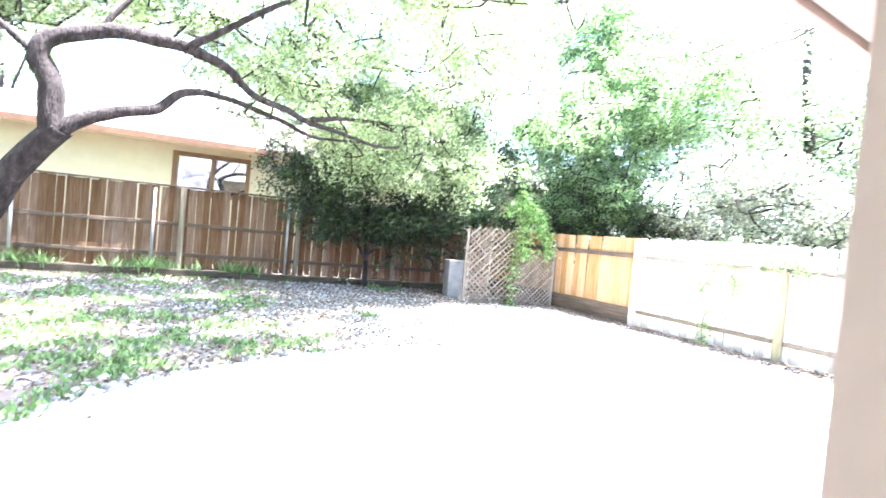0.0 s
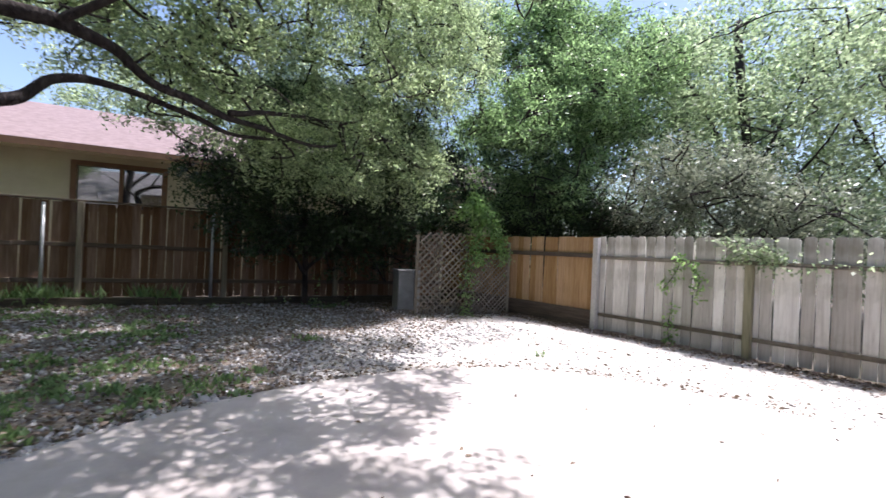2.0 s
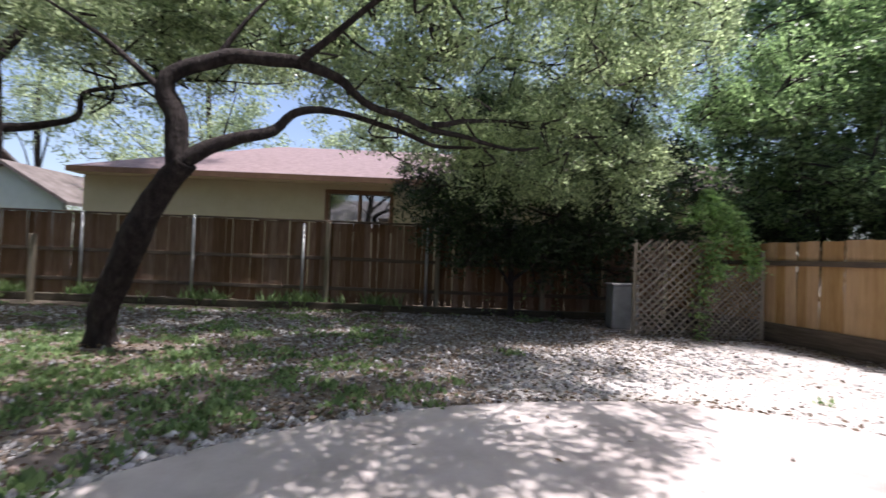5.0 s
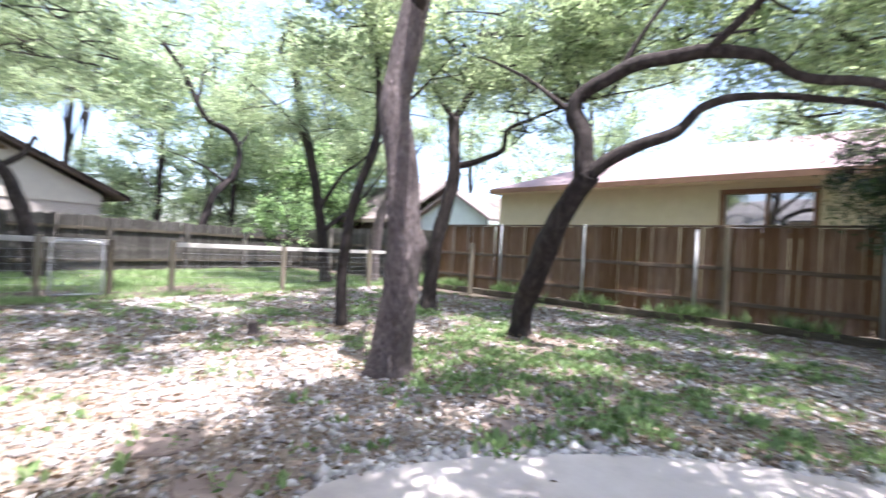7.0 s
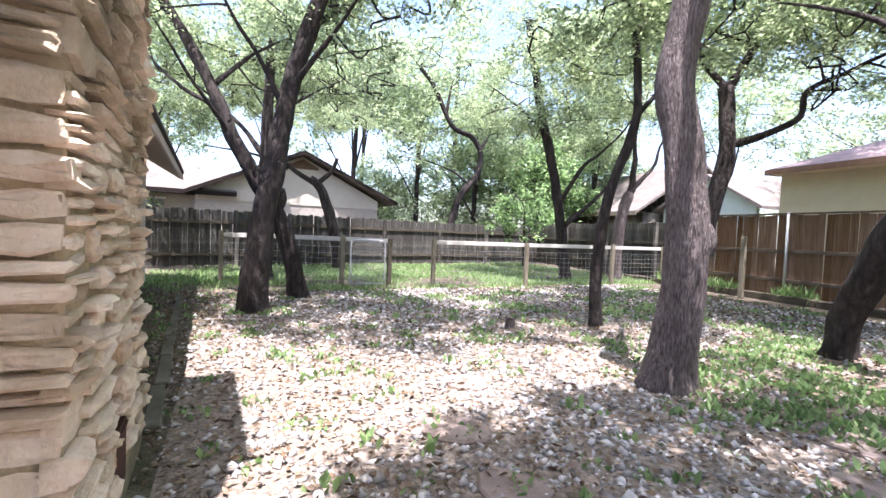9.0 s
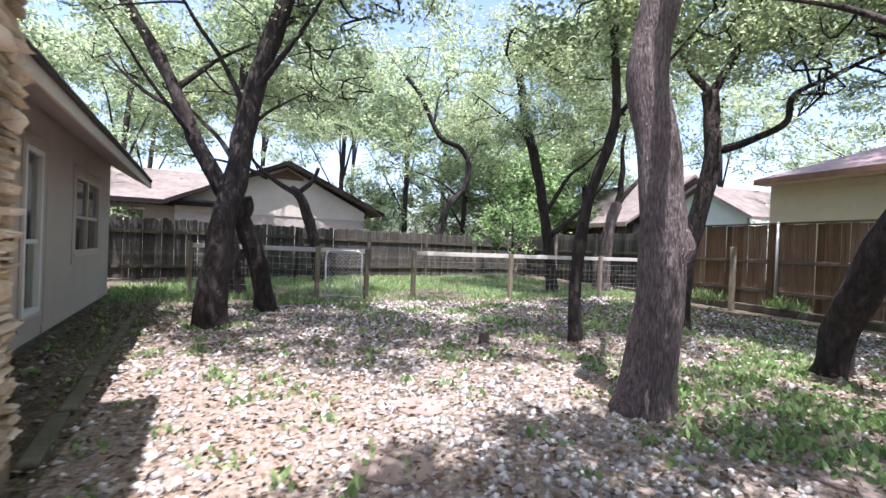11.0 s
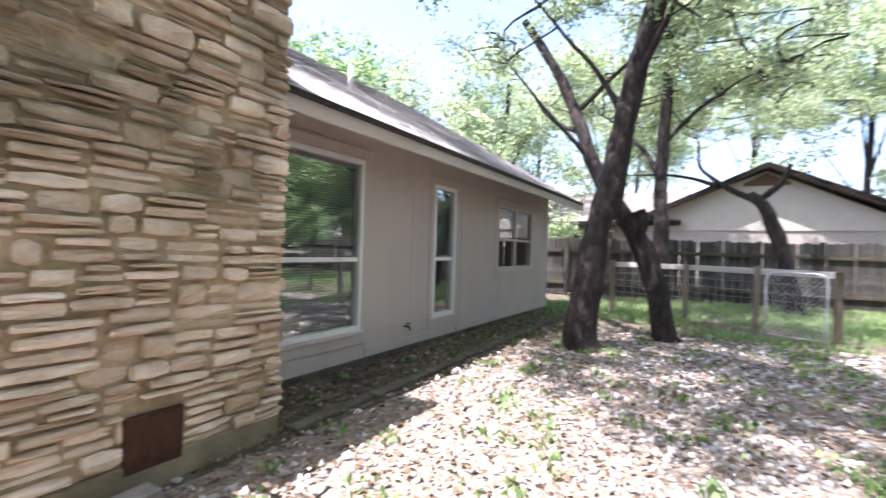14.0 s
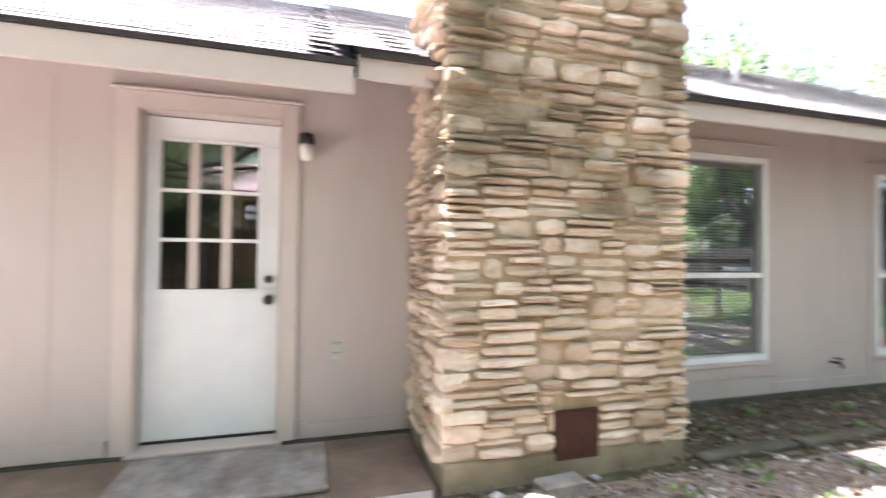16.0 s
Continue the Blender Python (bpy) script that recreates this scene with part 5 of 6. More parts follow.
upper = bmesh.new()
VENT = (-2.18, -1.90, 0.10, 0.375)
U0, U1 = CX1 - VENT[1], CX1 - VENT[0]
for wall_side in ("front", "east", "west"):
    span = (CX1 - CX0) if wall_side == "front" else (CY - WALL)
    z = 0.152
    while z < CH - 0.05:
        H = random.uniform(0.085, 0.132)
        u = -random.uniform(0.022, 0.055)
        while u < span - 0.02:
            kind = random.random()
            w = random.uniform(0.14, 0.28) if kind < 0.3 else random.uniform(0.13, 0.36)
            w = min(w, span - u + random.uniform(0.02, 0.05))
            if span - u - w < 0.07:
                w = span - u + random.uniform(0.02, 0.05)
            if wall_side == "front" and z + H > VENT[2] and z < VENT[3]:
                if U0 - 0.001 <= u < U1:
                    u = U1
                    continue
                if u < U0 < u + w:
                    w = U0 - u
            cuts = [0, 1] if kind < 0.3 else [0, random.uniform(0.36, 0.64), 1] if kind < 0.93 else [0, random.uniform(0.28, 0.38), random.uniform(0.6, 0.72), 1]
            for c0, c1 in zip(cuts, cuts[1:]):
                h = H * (c1 - c0)
                ww = w + (random.uniform(-0.045, 0.03) if 0.05 < u < span - w - 0.05 and not (z < VENT[3] and U0 - 0.4 < u < U1 + 0.4) else 0.0)
                cu = u + w / 2
                cz = z + H * (c0 + c1) / 2 + 0.04 * noise.noise(Vector((cu * 1.7, z * 1.1, 1.3)))
                d = random.uniform(0.026, 0.036) if random.random() < 0.3 else random.uniform(0.042, 0.085)
                if wall_side == "front":
                    place = lambda a, b, n, X=CX1 - cu, Z=cz: (X - a, CY + n, Z + b)
                elif wall_side == "east":
                    place = lambda a, b, n, Y=CY - cu, Z=cz: (CX1 + n, Y + a, Z + b)
                else:
                    place = lambda a, b, n, Y=CY - cu, Z=cz: (CX0 - n, Y - a, Z + b)
                if ww > 0.03:
                    stone = stone_mesh(ww - 0.012, h - 0.014, d, place)
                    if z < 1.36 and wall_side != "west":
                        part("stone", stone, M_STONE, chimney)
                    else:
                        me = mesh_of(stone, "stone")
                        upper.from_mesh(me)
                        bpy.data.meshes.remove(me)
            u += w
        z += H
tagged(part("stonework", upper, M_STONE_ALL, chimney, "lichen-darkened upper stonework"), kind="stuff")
part("cap", box(CX0 - 0.06, CX1 + 0.06, WALL - 0.35, CY + 0.09, CH, CH + 0.08, 0.01), M_SLATE, chimney)
part("core", box(CX0 + 0.01, CX1 - 0.01, WALL - 0.3, WALL, 2.4, CH), M_MORTAR, chimney)
vent = part("cleanout_door", box(VENT[0], VENT[1], CY + 0.023, CY + 0.046, VENT[2], VENT[3], 0.004), M_RUST, chimney, "rusty brown iron cleanout door")
part("hinge_bar", box(VENT[0] + 0.01, VENT[1] - 0.01, CY + 0.047, CY + 0.054, VENT[3] - 0.03, VENT[3] - 0.012, 0.002), M_RUST, vent)

# ---- shingles ----
cs, sn = math.cos(math.atan(SLOPE)), math.sin(math.atan(SLOPE))
rest_v, rest_f = [], []
for row in range(42):
    for col in range(62):
        x = -10.95 + col * 0.297 + (0.15 if row % 2 else 0.0)
        w = 0.29
        if x + w > 7.4 or (CX0 - 0.03 < x + w and x < CX1 + 0.03 and EAVE_Y - row * 0.14 * cs > 0):
            continue
        drop = -0.075 if x > -0.82 else 0.0
        t = random.uniform(0.002, 0.005)
        s0, s1 = row * 0.14 - 0.02 + random.uniform(-0.004, 0.004), row * 0.14 + 0.16
        pts = []
        for s, n0, n1 in ((s0, 0.003 + 0.004, 0.007 + t), (s1, 0.0, 0.002)):
            for xx in (x, x + w):
                for n in (n0, n1):
                    pts.append((xx, EAVE_Y - s * cs + n * sn, EAVE_Z + drop + s * sn + n * cs))
        fs = ((0, 1, 3, 2), (4, 6, 7, 5), (0, 4, 5, 1), (2, 3, 7, 6), (1, 5, 7, 3), (0, 2, 6, 4))
        if row < 8 and -4.6 < x < 1.5:
            me = bpy.data.meshes.new("shingle")
            me.from_pydata(pts, [], fs)
            put("shingle", me, M_SHINGLE, roof)
        else:
            k = len(rest_v)
            rest_v += pts
            rest_f += [tuple(k + i for i in f) for f in fs]
tagged(put("shingle_course", quads_mesh("shingle_course", np.array(rest_v), np.array(rest_f)), M_SHINGLE, roof), kind="stuff")
part("roof_edge", box(-0.82, 7.4, EAVE_Y - 0.1, EAVE_Y + 0.012, EAVE_Z - 0.098, EAVE_Z - 0.072), M_FELT, roof)
part("drip_edge", box(-10.95, -0.83, EAVE_Y - 0.019, EAVE_Y + 0.012, EAVE_Z - 0.042, EAVE_Z - 0.004), M_FELT, roof)
bm = bmesh.new()
rod(bm, (-5.4, -0.9, roof_z(-0.9) - 0.05), (-5.4, -0.9, roof_z(-0.9) + 0.32), 0.035, 12)
part("vent_pipe", bm, M_PLASTIC, house, "grey plumbing vent pipe", True)


# ---- windows, door and fittings of the house ----
def house_window(name, x0, x1, z0, z1, rail, units=1, blinds=(0.0, 1.0), label="", paint=None):
    paint = paint or M_WHITE
    win = tagged(new(name), label, "window", kind="structure")
    y = WALL
    tw = 0.05
    for q in ((x0, x0 + tw, z0, z1), (x1 - tw, x1, z0, z1), (x0 + tw, x1 - tw, z1 - tw, z1), (x0 + tw, x1 - tw, z0, z0 + tw)):
        part("window_frame", box(q[0], q[1], y - 0.09, y + 0.016, q[2], q[3], 0.003), paint, win)
    part("sill", box(x0 - 0.03, x1 + 0.03, y + 0.002, y + 0.03, z0 - 0.035, z0 - 0.001, 0.004), M_TRIM, win)
    for q in ((x0 - 0.09, x0 - 0.002, z0 - 0.14, z1 + 0.1), (x1 + 0.002, x1 + 0.09, z0 - 0.14, z1 + 0.1), (x0 - 0.002, x1 + 0.002, z1 + 0.002, z1 + 0.1), (x0 - 0.002, x1 + 0.002, z0 - 0.14, z0 - 0.036)):
        part("casing", box(q[0], q[1], y + 0.001, y + 0.012, q[2], q[3], 0.002), M_SIDING, win)
    part("drip_cap", box(x0 - 0.11, x1 + 0.11, y + 0.001, y + 0.028, z1 + 0.102, z1 + 0.116, 0.003), M_SIDING, win)
    a, b = x0 + tw, x1 - tw
    step = (b - a) / units
    for u in range(units):
        ua, ub = a + u * step, a + (u + 1) * step
        if u:
            part("mullion", box(ua - 0.022, ua + 0.022, y - 0.07, y + 0.004, z0 + tw, z1 - tw, 0.003), paint, win)
        part("meeting_rail", box(ua + 0.004, ub - 0.004, y - 0.06, y - 0.005, rail - 0.022, rail + 0.022, 0.003), paint, win)
        for k, (p, q) in enumerate(((z0 + tw, rail - 0.022), (rail + 0.022, z1 - tw))):
            pane = part("pane", box(ua, ub, y - 0.045 + 0.012 * k, y - 0.040 + 0.012 * k, p, q), M_GLASS, win)
            pane.visible_shadow = False
    blind = tagged(new("window_blind"), "pale horizontal window blind hanging behind the glass", "blind")
    lo, hi = z0 + tw + (z1 - z0 - 2 * tw) * blinds[0], z0 + tw + (z1 - z0 - 2 * tw) * blinds[1]
    me = mesh_of(box(a + 0.01, b - 0.01, -0.012, 0.012, -0.0007, 0.0007), "slat")
    for k in range(int((hi - lo - 0.04) / 0.026)):
        ob = put("slat", me, M_BLIND, blind)
        ob.matrix_basis = pose(0, y - 0.105, lo + 0.02 + k * 0.026, -58, 0, 0)
    part("head_rail", box(a, b, y - 0.125, y - 0.09, hi - 0.035, hi), M_BLIND, blind)


house_window("window_1", *OPEN[2], 1.09, 1, (0.0, 1.0), "large white-framed single-hung window reflecting trees, blinds down")
house_window("window_2", *OPEN[1], 1.09, 1, (0.45, 1.0), "tall narrow white-framed single-hung window")
house_window("window_3", *OPEN[0], 1.42, 2, (0.5, 1.0), "double window with pale upper sashes and dark lower panes", M_TRIM)

DX0, DX1, DZ0, DZ1 = OPEN[3]
door = tagged(new("door_1"), "closed white door with nine small panes and black knobs", "door", kind="structure")
part("slab", box(DX0 + 0.004, DX1 - 0.004, 0.11, 0.145, DZ0 + 0.03, 1.0, 0.002), M_WHITE, door)
part("rail", box(DX0 + 0.004, DX1 - 0.004, 0.11, 0.145, 1.91, DZ1 - 0.008, 0.002), M_WHITE, door)
part("stile", box(DX0 + 0.004, -0.27, 0.11, 0.145, 1.001, 1.909, 0.002), M_WHITE, door)
part("stile", box(0.285, DX1 - 0.004, 0.11, 0.145, 1.001, 1.909, 0.002), M_WHITE, door)
gx = np.linspace(-0.27, 0.285, 4)
gz = np.linspace(1.0, 1.91, 4)
for i in range(3):
    for k in range(3):
        pane = part("pane", box(gx[i] + 0.004, gx[i + 1] - 0.004, 0.122, 0.126, gz[k] + 0.004, gz[k + 1] - 0.004), M_GLASS, door)
        pane.visible_shadow = False
for x in gx[1:3]:
    part("muntin", box(x - 0.028, x + 0.028, 0.115, 0.148, 1.003, 1.907, 0.004), M_TRIM, door)
for k, zz in enumerate(gz[1:3]):
    part("muntin", box(-0.268, 0.283, 0.117, 0.150, zz - 0.011, zz + 0.011, 0.003), M_WHITE, door)
for q in ((-0.295, -0.27, 0.98, 1.93), (0.285, 0.31, 0.98, 1.93), (-0.27, 0.285, 1.91, 1.93), (-0.27, 0.285, 0.98, 1.0)):
    part("lite_moulding", box(q[0], q[1], 0.146, 0.156, q[2], q[3], 0.003), M_WHITE, door)
for zz, r in ((1.06, 0.026), (0.93, 0.031)):
    bm = bmesh.new()
    tube([(-0.34, 0.146, zz), (-0.34, 0.154, zz)], [r, r], 16, bm)
    rose = part("rose", bm, M_BLACK, door, "black metal rose", True)
    bm = bmesh.new()
    tube([(-0.34, 0.155, zz), (-0.34, 0.172, zz), (-0.34, 0.182, zz), (-0.34, 0.204, zz), (-0.34, 0.21, zz)], [0.012, 0.012, r * 0.9, r * 0.9, r * 0.5] if zz < 1 else [0.018] * 4 + [0.012], 16, bm)
    part("knob", bm, M_BLACK, rose, smooth=True)
part("weatherstrip", box(DX0 + 0.004, DX1 - 0.004, 0.112, 0.148, DZ0 + 0.012, DZ0 + 0.029), M_BLACK, door)
part("threshold", box(DX0 - 0.03, DX1 + 0.03, 0.09, WALL + 0.05, DZ0 - 0.01, DZ0 + 0.011, 0.004), M_TRIM, door)
trim = tagged(new("door_trim"), "taupe door casing with a thin drip cap", "trim", kind="structure")
for q in ((DX0 - 0.11, DX0 - 0.001, 0.065, DZ1 + 0.1), (DX1 + 0.001, DX1 + 0.11, 0.065, DZ1 + 0.1), (DX0 - 0.001, DX1 + 0.001, DZ1 + 0.001, DZ1 + 0.1)):
    part("casing", box(q[0], q[1], WALL + 0.001, WALL + 0.026, q[2], q[3], 0.004), M_TRIM, trim)
for q in ((DX0, DX0 + 0.003, 0.07, DZ1), (DX1 - 0.003, DX1, 0.07, DZ1)):
    part("jamb", box(q[0], q[1], 0.15, WALL + 0.027, q[2], q[3]), M_TRIM, trim)
part("jamb", box(DX0 + 0.003, DX1 - 0.003, 0.15, WALL + 0.027, DZ1 - 0.003, DZ1), M_TRIM, trim)
part("drip_cap", box(DX0 - 0.13, DX1 + 0.14, WALL + 0.001, WALL + 0.045, DZ1 + 0.102, DZ1 + 0.116, 0.003), M_TRIM, trim)

lamp = tagged(new("wall_lamp"), "small black wall lamp with a clear glass jar, unlit", "lamp")
lamp.matrix_basis = pose(-0.56, WALL, 1.93)
bm = bmesh.new()
tube([(0, 0.001, 0.02), (0, 0.02, 0.02)], [0.05, 0.045], 18, bm)
tube(spline([(0, 0.02, 0.02), (0, 0.06, 0.03), (0, 0.085, 0.01)], 3), [0.016] * 7, 10, bm)
part("bracket", bm, M_BLACK, lamp, smooth=True)
bm = bmesh.new()
tube([(0, 0.085, 0.045), (0, 0.085, 0.035), (0, 0.085, -0.02), (0, 0.085, -0.026)], [0.02, 0.045, 0.048, 0.044], 18, bm)
part("hood", bm, M_BLACK, lamp, smooth=True)
bm = bmesh.new()
tube([(0, 0.085, -0.027), (0, 0.085, -0.05), (0, 0.085, -0.10), (0, 0.085, -0.125), (0, 0.085, -0.13)], [0.036, 0.041, 0.041, 0.03, 0.012], 18, bm)
part("glass_jar", bm, M_LAMPGLASS, lamp, smooth=True)
outlet = tagged(new("outlet_cover"), "grey weatherproof outlet cover on the siding", "outlet")
outlet.matrix_basis = pose(-0.765, WALL, 0.60)
part("backplate", box(-0.04, 0.04, 0.001, 0.012, -0.06, 0.06, 0.004), M_PLASTIC, outlet)
for s in (-0.028, 0.028):
    part("flap", box(-0.028, 0.028, 0.0125, 0.026, s - 0.024, s + 0.024, 0.004), M_PLASTIC, outlet)
tap = tagged(new("hose_tap"), "small brass garden tap on the wall", "tap")
tap.matrix_basis = pose(-5.2, WALL, 0.3)
bm = bmesh.new()
rod(bm, (0, 0.001, 0), (0, 0.07, 0), 0.012, 10)
rod(bm, (0, 0.07, 0.01), (0, 0.1, -0.04), 0.011, 10)
part("spout", bm, M_BLACK, tap, smooth=True)
bm = bmesh.new()
rod(bm, (0, 0.065, 0.012), (0, 0.065, 0.035), 0.005, 8)
tube([(0, 0.065, 0.036), (0, 0.065, 0.044)], [0.028, 0.028], 14, bm)
part("handwheel", bm, M_RUST, tap)

# ---- paving and edging ----
mat_slab = tagged(new("stone_step"), "rough grey stone slab before the door", "paving")
part("stone_slab", box(-0.70, 0.34, 0.36, 0.93, 0.043, 0.08, 0.012), M_SLATE, mat_slab)
for n, (x, y, r, a) in enumerate(((-1.5, 2.66, 0.2, 20), (-2.2, 2.75, 0.24, 70), (-1.0, 5.0, 0.22, 10), (-2.95, 3.25, 0.2, 140), (-0.2, 5.6, 0.2, 30), (-0.75, 4.35, 0.17, 80))):
    fl = tagged(new("flagstone"), "irregular reddish flagstone set in the gravel", "flagstone", "stepping stones")
    fl.matrix_basis = pose(x, y, 0, 0, 0, a)
    bm = bmesh.new()
    ang = np.linspace(0, 2 * math.pi, 9)[:-1]
    rad = [r * random.uniform(0.75, 1.15) for _ in ang]
    hi = [bm.verts.new((q * 0.93 * math.cos(t), q * 0.93 * math.sin(t), 0.03)) for t, q in zip(ang, rad)]
    mi = [bm.verts.new((q * math.cos(t), q * math.sin(t), 0.02)) for t, q in zip(ang, rad)]
    lo = [bm.verts.new((q * math.cos(t), q * math.sin(t), -0.02)) for t, q in zip(ang, rad)]
    bm.faces.new(hi)
    for a0, a1 in ((mi, hi), (lo, mi)):
        for k in range(8):
            bm.faces.new((a0[k], a0[(k + 1) % 8], a1[(k + 1) % 8], a1[k]))
    part("flag", bm, M_FLAG, fl)
edging = tagged(new("bed_edging"), "low concrete edging along the house bed", "edging")
for k in range(7):
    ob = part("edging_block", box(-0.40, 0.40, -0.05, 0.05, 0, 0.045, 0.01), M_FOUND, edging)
    ob.matrix_basis = pose(-3.25 - k * 0.83, 1.05 - 0.016 * k + random.uniform(-0.012, 0.012), 0, 0, 0, random.uniform(-1.5, 2.5))
for x, y, a, h in ((-1.86, 1.16, 4, 0.075), (-1.62, 1.3, 30, 0.06)):
    blk = tagged(new("paver_block"), "loose pale concrete paver at the chimney foot", "paver", "loose pavers")
    blk.matrix_basis = pose(x, y, 0, 0, 0, a)
    part("block", box(-0.13, 0.13, -0.06, 0.06, 0, h, 0.01), M_SLATE, blk)
stump = tagged(new("tree_stump"), "small cut tree stump in the gravel", "stump")
stump.matrix_basis = pose(-4.65, 4.93, 0)
part("stub", tube([(0, 0, -0.02), (0.0, 0.0, 0.04), (0.01, 0.0, 0.16)], [0.09, 0.065, 0.055], 10, None, 0.3), M_BARK, stump)


# ---- gravel, litter, weeds and grass ----
def field(n, x0, x1, y0, y1):
    p = np.stack([RNG.uniform(x0, x1, n), RNG.uniform(y0, y1, n)], 1)
    keep = [not in_patio(x, y) and y < back_y(x) - 0.5 and not (CX0 - 0.06 < x < CX1 + 0.06 and y < CY + 0.06) for x, y in p]
    return p[keep]


def patch(x, y, s=0.55, o=0.0):
    return noise.noise(Vector((x * s, y * s, 3.7 + o))) + 0.5 * noise.noise(Vector((x * s * 2.7, y * s * 2.7, 9.1 + o)))


def green(x, y):
    """How weedy the ground is: thick before the long oak, thin on the sunny gravel."""
    g = 0.15 + 0.9 * math.exp(-((x + 0.6) / 2.6) ** 2 - ((y - 6.2) / 1.7) ** 2) + 0.35 * math.exp(-((x + 4) / 3) ** 2 - ((y - 8) / 2) ** 2)
    if x > 1.6:
        g -= 0.6
    if y < 3.4 and x < -1:
        g -= 0.12
    return g + 0.5 * patch(x, y)


def rocks(name, pts, lo, hi, label):
    n = len(pts)
    ico = np.array([(1, 0.1, 0), (-1, 0, 0.1), (0, 1, -0.1), (0.1, -1, 0), (0.15, 0.1, 1), (0, 0, -1)])
    tri = np.array([(0, 2, 4), (2, 1, 4), (1, 3, 4), (3, 0, 4), (2, 0, 5), (1, 2, 5), (3, 1, 5), (0, 3, 5)])
    size = RNG.uniform(lo, hi, n) * RNG.choice([0.7, 1.0, 1.0, 1.35], n)
    sc = size[:, None] * RNG.uniform((0.7, 0.55, 0.35), (1.2, 1.0, 0.7), (n, 3))
    v = (ico[None] + RNG.uniform(-0.33, 0.33, (n, 6, 3))) * sc[:, None, :]
    a = RNG.uniform(0, 6.28, n)
    c, s = np.cos(a)[:, None], np.sin(a)[:, None]
    x, y = v[..., 0] * c - v[..., 1] * s, v[..., 0] * s + v[..., 1] * c
    v = np.stack([x + pts[:, :1], y + pts[:, 1:2], v[..., 2] + sc[:, 2:3] * 0.45], -1)
    f = (tri[None] + 6 * np.arange(n)[:, None, None]).reshape(-1, 3)
    return tagged(put(name, quads_mesh(name, v.reshape(-1, 3), f), M_ROCK), label, "gravel", kind="stuff")


def thin(pts, fn):
    return pts[[RNG.random() < fn(x, y) for x, y in pts]]


near = thin(field(72000, -8.8, 6.6, 0.32, 11.6), lambda x, y: (0.0 if y < 5.0 + 0.35 * (x - 2.4) else 0.8 - 0.12 * (x - 2.4)) if x > 2.4 else min(0.9, 0.62 + 0.6 * patch(x, y, 0.5, 4.0)) * (0.55 if green(x, y) > 0.75 else 1.0) * (0.08 if y < 1.1 and x < -1.2 else 0.35 if y < 1.55 and x < -2.8 else 0.65 if y < 3.0 and x < -1.2 else 1.0))
rocks("gravel", near, 0.015, 0.04, "loose white limestone gravel with fallen leaves")
east_side = thin(field(22000, 1.8, 7.9, -2.5, 10.2), lambda x, y: 0.85 if y > 4 else 0.6)
rocks("gravel", east_side, 0.006, 0.017, "pale limestone gravel along the fence")

edge = np.array(PATIO[4:9])
ek = RNG.integers(0, 4, 420)
ef = RNG.uniform(0, 1, (420, 1))
ep = edge[ek] * (1 - ef) + edge[ek + 1] * ef + np.abs(RNG.normal(0.03, 0.1, (420, 1))) * (-0.6, 0.8)
rocks("gravel", ep[[not in_patio(x, y) for x, y in ep]], 0.03, 0.062, "larger white limestone rocks along the patio edge")

lp = thin(field(92000, -9.0, 7.9, 0.3, 11.8), lambda x, y: 0.7 if x < 2.5 or y > 7.8 else 0.5 if y > 4.2 + 0.75 * (x - 1.4) else 0.05)
on = np.stack([RNG.uniform(-1.2, 5.7, 70), RNG.uniform(0.9, 5.3, 70)], 1)
on = on[[in_patio(x, y) for x, y in on]]
strip = np.stack([7.93 - RNG.gamma(1.6, 0.11, 5200), RNG.uniform(-3, 8.1, 5200)], 1)
rim = np.array(PATIO[6:15])
rk = RNG.integers(0, 8, 800)
rf = RNG.uniform(0, 1, (800, 1))
rim = rim[rk] * (1 - rf) + rim[rk + 1] * rf
rim = rim + (rim - np.array((2.2, 1.5))) * np.abs(RNG.normal(0.02, 0.045, (800, 1)))
lp = np.concatenate([lp, strip, rim])
c3 = np.concatenate([np.column_stack([lp, RNG.uniform(0.004, 0.05, len(lp))]), np.column_stack([on, np.full(len(on), 0.04)])])
tagged(put("leaf_litter", leaf_mesh("leaf_litter", c3, 0.05, spread=0.25, width=0.5), M_LITTER), "dry brown oak leaves scattered on the ground", "fallen leaves", kind="stuff")


def tufts(name, pts, per, height, width, material, label, spread=0.07, category="weeds"):
    n = len(pts)
    k = n * per
    base = np.repeat(np.column_stack([pts, np.zeros(n)]), per, 0) + np.column_stack([RNG.normal(size=(k, 2)) * spread, np.zeros(k)])
    h = np.repeat(RNG.uniform(0.5, 1.3, n), per) * height * RNG.uniform(0.4, 1.1, k)
    a = RNG.uniform(0, 6.28, k)
    d = np.column_stack([np.cos(a), np.sin(a), np.zeros(k)])
    s = np.column_stack([-np.sin(a), np.cos(a), np.zeros(k)])
    w = (width * RNG.uniform(0.6, 1.3, k))[:, None]
    up = np.column_stack([np.zeros((k, 2)), h])
    lean = d * (h * RNG.uniform(0.15, 0.75, k))[:, None]
    v = np.stack([base, base + up * 0.6 + lean * 0.4 + s * w, base + up + lean, base + up * 0.6 + lean * 0.4 - s * w], 1).reshape(-1, 3)
    return tagged(put(name, quads_mesh(name, v, np.arange(4 * k).reshape(k, 4)), material), label, category, kind="stuff")


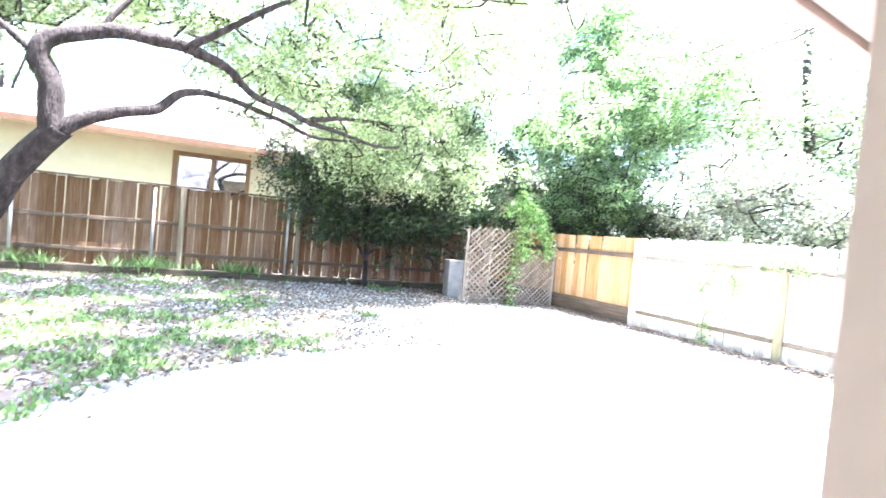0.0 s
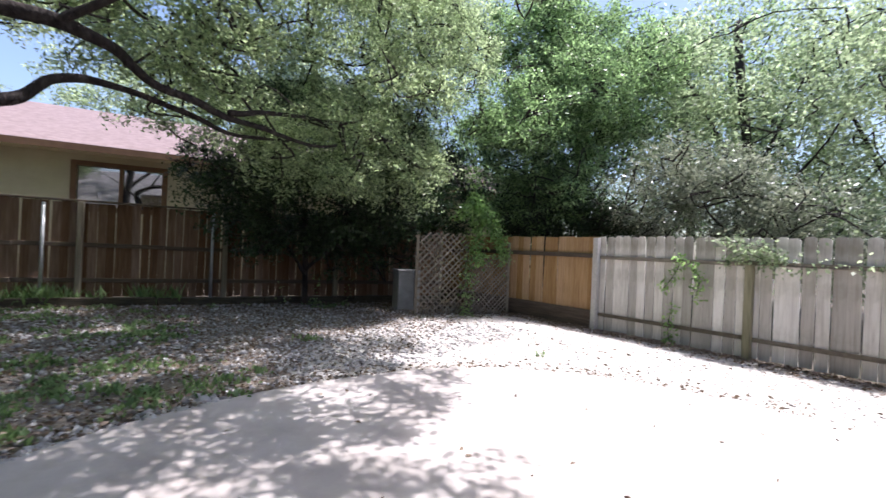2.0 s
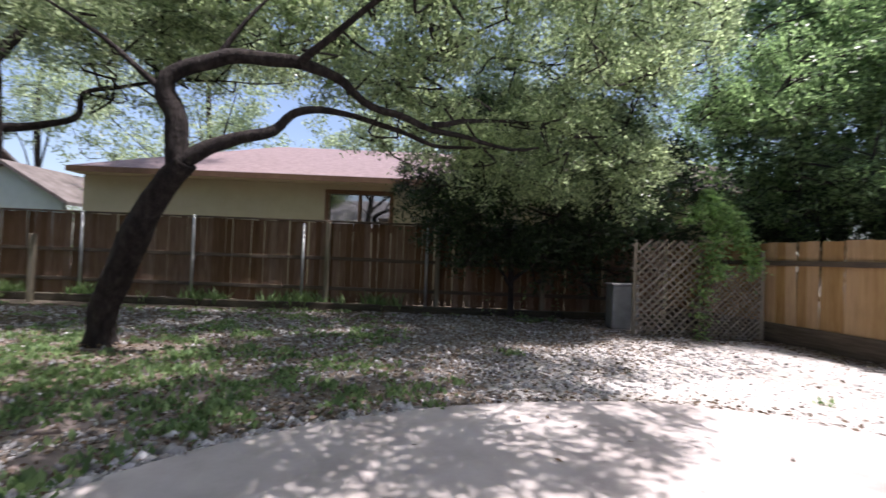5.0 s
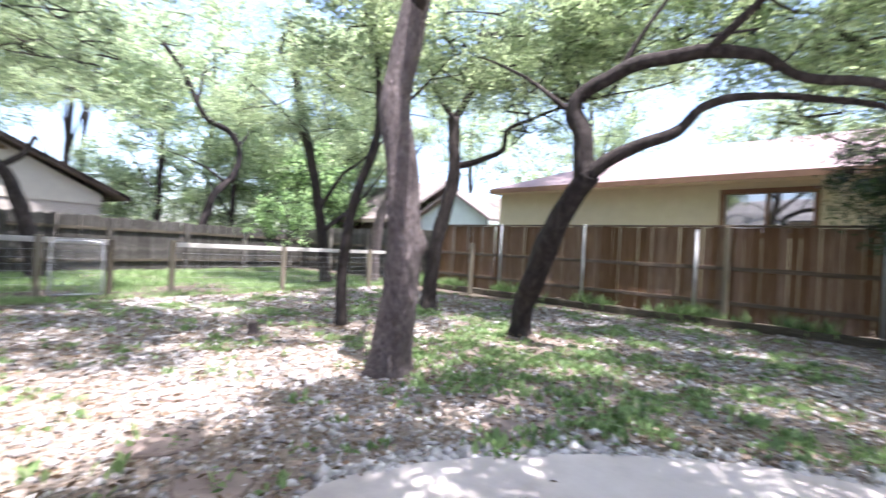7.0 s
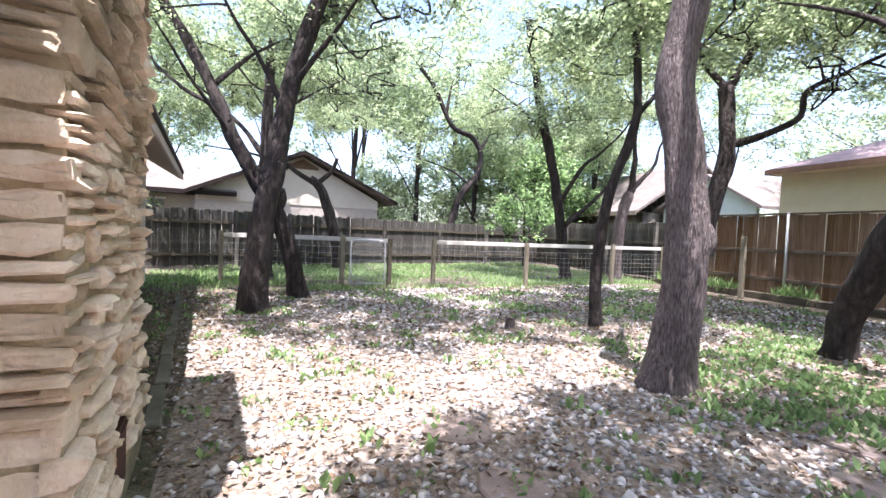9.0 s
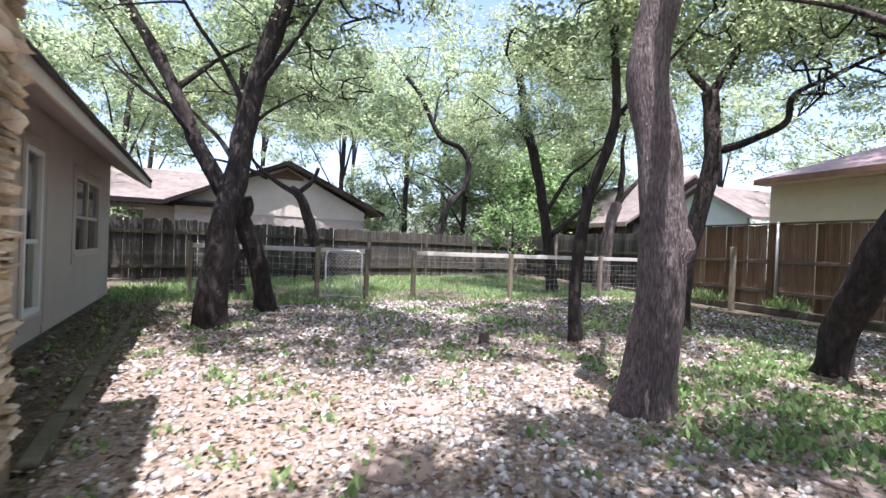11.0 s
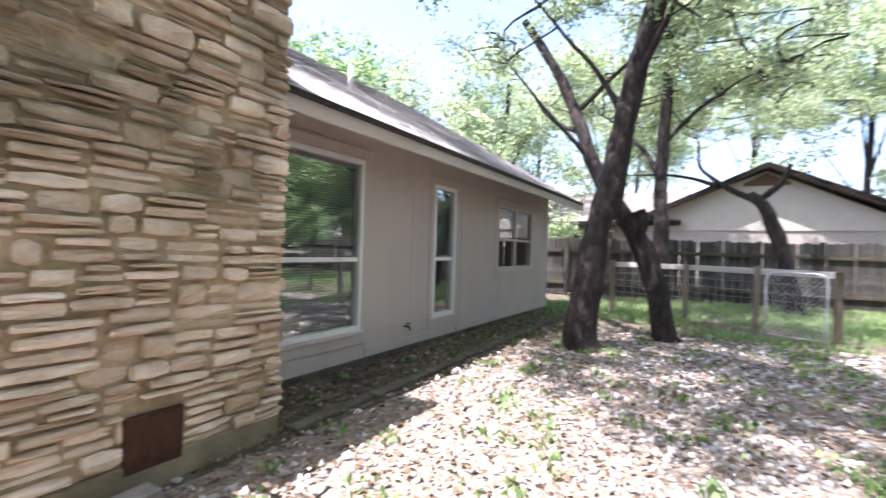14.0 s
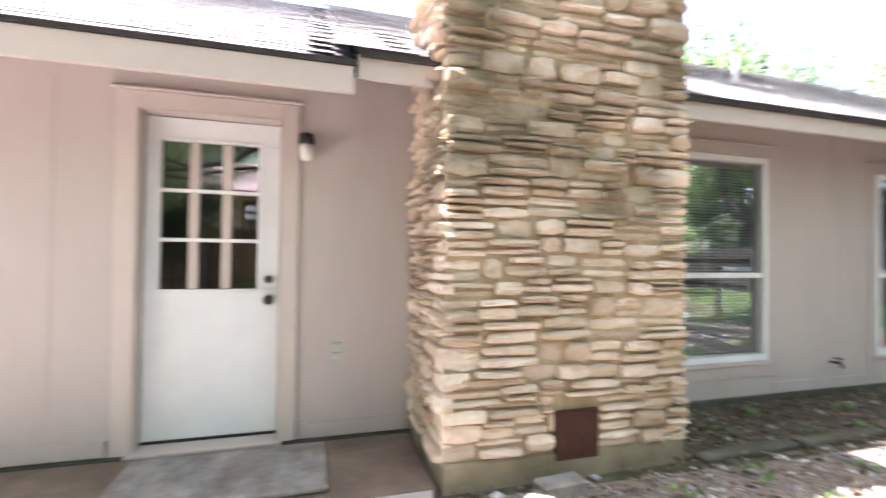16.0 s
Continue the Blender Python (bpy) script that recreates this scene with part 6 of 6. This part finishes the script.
wp = thin(field(30000, -8.8, 5.5, 0.5, 11.9), lambda x, y: max(0.02 if x < 1.8 else 0.0, min(0.5, (green(x, y) - 0.33) * 0.42 + 0.55 * patch(x, y, 1.3, 2.0))))
tufts("weeds", wp, 11, 0.075, 0.02, M_WEED, "low green weeds growing through the gravel", 0.05)
bx = RNG.uniform(-9, 2.0, 500)
tufts("border_weeds", np.column_stack([bx, back_y(bx) - 0.36 + RNG.uniform(-0.04, 0.22, 500)])[[RNG.random() < 0.5 + patch(x, 0.0, 1.1) * 1.6 for x in bx]] , 10, 0.36, 0.022, M_WEED, "leafy weeds in the raised bed", 0.06)
gp = np.stack([RNG.uniform(-16, -8.6, 16000), RNG.uniform(-0.5, 13.6, 16000)], 1)
gp = gp[[(y < back_y(x) - 0.6) and x > -13.9 - 0.163 * (y + 1) + 0.15 and RNG.random() < 0.5 + 1.1 * patch(x, y, 0.5) for x, y in gp]]
tufts("grass", gp, 6, 0.12, 0.011, M_GRASS, "thin uneven grass beyond the wire fence", 0.06, "grass")


# ---- vines on the lattice and fences ----
def vine(label, stems, n, leaf=0.06, reach=0.07, material=None):
    root = tagged(new("vine"), label, "vine")
    pts, bm = [], bmesh.new()
    for s in stems:
        p = spline(s, 6)
        tube(p, np.linspace(0.007, 0.003, len(p)), 5, bm, 0.2)
        k = RNG.integers(0, len(p), n)
        pts.append(p[k] + RNG.normal(size=(n, 3)) * reach)
    part("stem", bm, M_LIMB, root)
    put("leaves", leaf_mesh("leaves", np.concatenate(pts), leaf, droop=0.7, width=0.6), material or M_BRIGHT, root)


vine("bright green vine hanging over the lattice", [[(6.75, 8.3, 0.0), (6.75, 8.3, 0.8), (6.8, 8.28, 1.6), (6.75, 8.2, 2.5), (6.6, 8.1, 3.1)], [(6.75, 8.2, 2.5), (6.84, 8.12, 1.9), (6.87, 8.1, 1.15)],
                                                  [(7.0, 8.15, 2.2), (7.25, 8.05, 1.8), (7.42, 8.02, 1.55), (7.46, 8.0, 1.2)], [(6.4, 8.3, 2.1), (6.7, 8.15, 2.3), (7.0, 8.05, 2.2), (7.2, 8.0, 1.85)]], 520, 0.09, 0.085)
vine("ivy climbing the silvered fence", [[(7.86, 4.55, 0.0), (7.86, 4.6, 0.3), (7.86, 4.55, 0.62)], [(7.86, 4.7, 0.9), (7.86, 4.5, 1.2), (7.86, 4.45, 1.42)], [(7.86, 4.2, 0.8), (7.86, 4.15, 1.1), (7.86, 4.25, 1.3)]], 110, 0.07, 0.05)
vine("leafy creeper trailing along the fence rail", [[(7.86, 3.8, 1.4), (7.86, 3.5, 1.5), (7.86, 3.2, 1.35)], [(7.86, 3.6, 1.42), (7.86, 2.8, 1.36), (7.86, 2.0, 1.4), (7.86, 1.0, 1.36)], [(7.88, 3.9, 1.7), (7.88, 3.4, 1.62), (7.88, 3.1, 1.5)]], 230, 0.065, 0.065, M_PALE)
vine("sparse bright-leaved plant at the foot of the back fence", [[(4.3, 10.7, 0.0), (4.35, 10.65, 0.35), (4.3, 10.6, 0.7)], [(5.0, 10.6, 0.0), (5.05, 10.55, 0.3), (5.2, 10.5, 0.55)], [(3.7, 10.8, 0.0), (3.65, 10.75, 0.25), (3.55, 10.7, 0.4)]], 16, 0.07, 0.09)
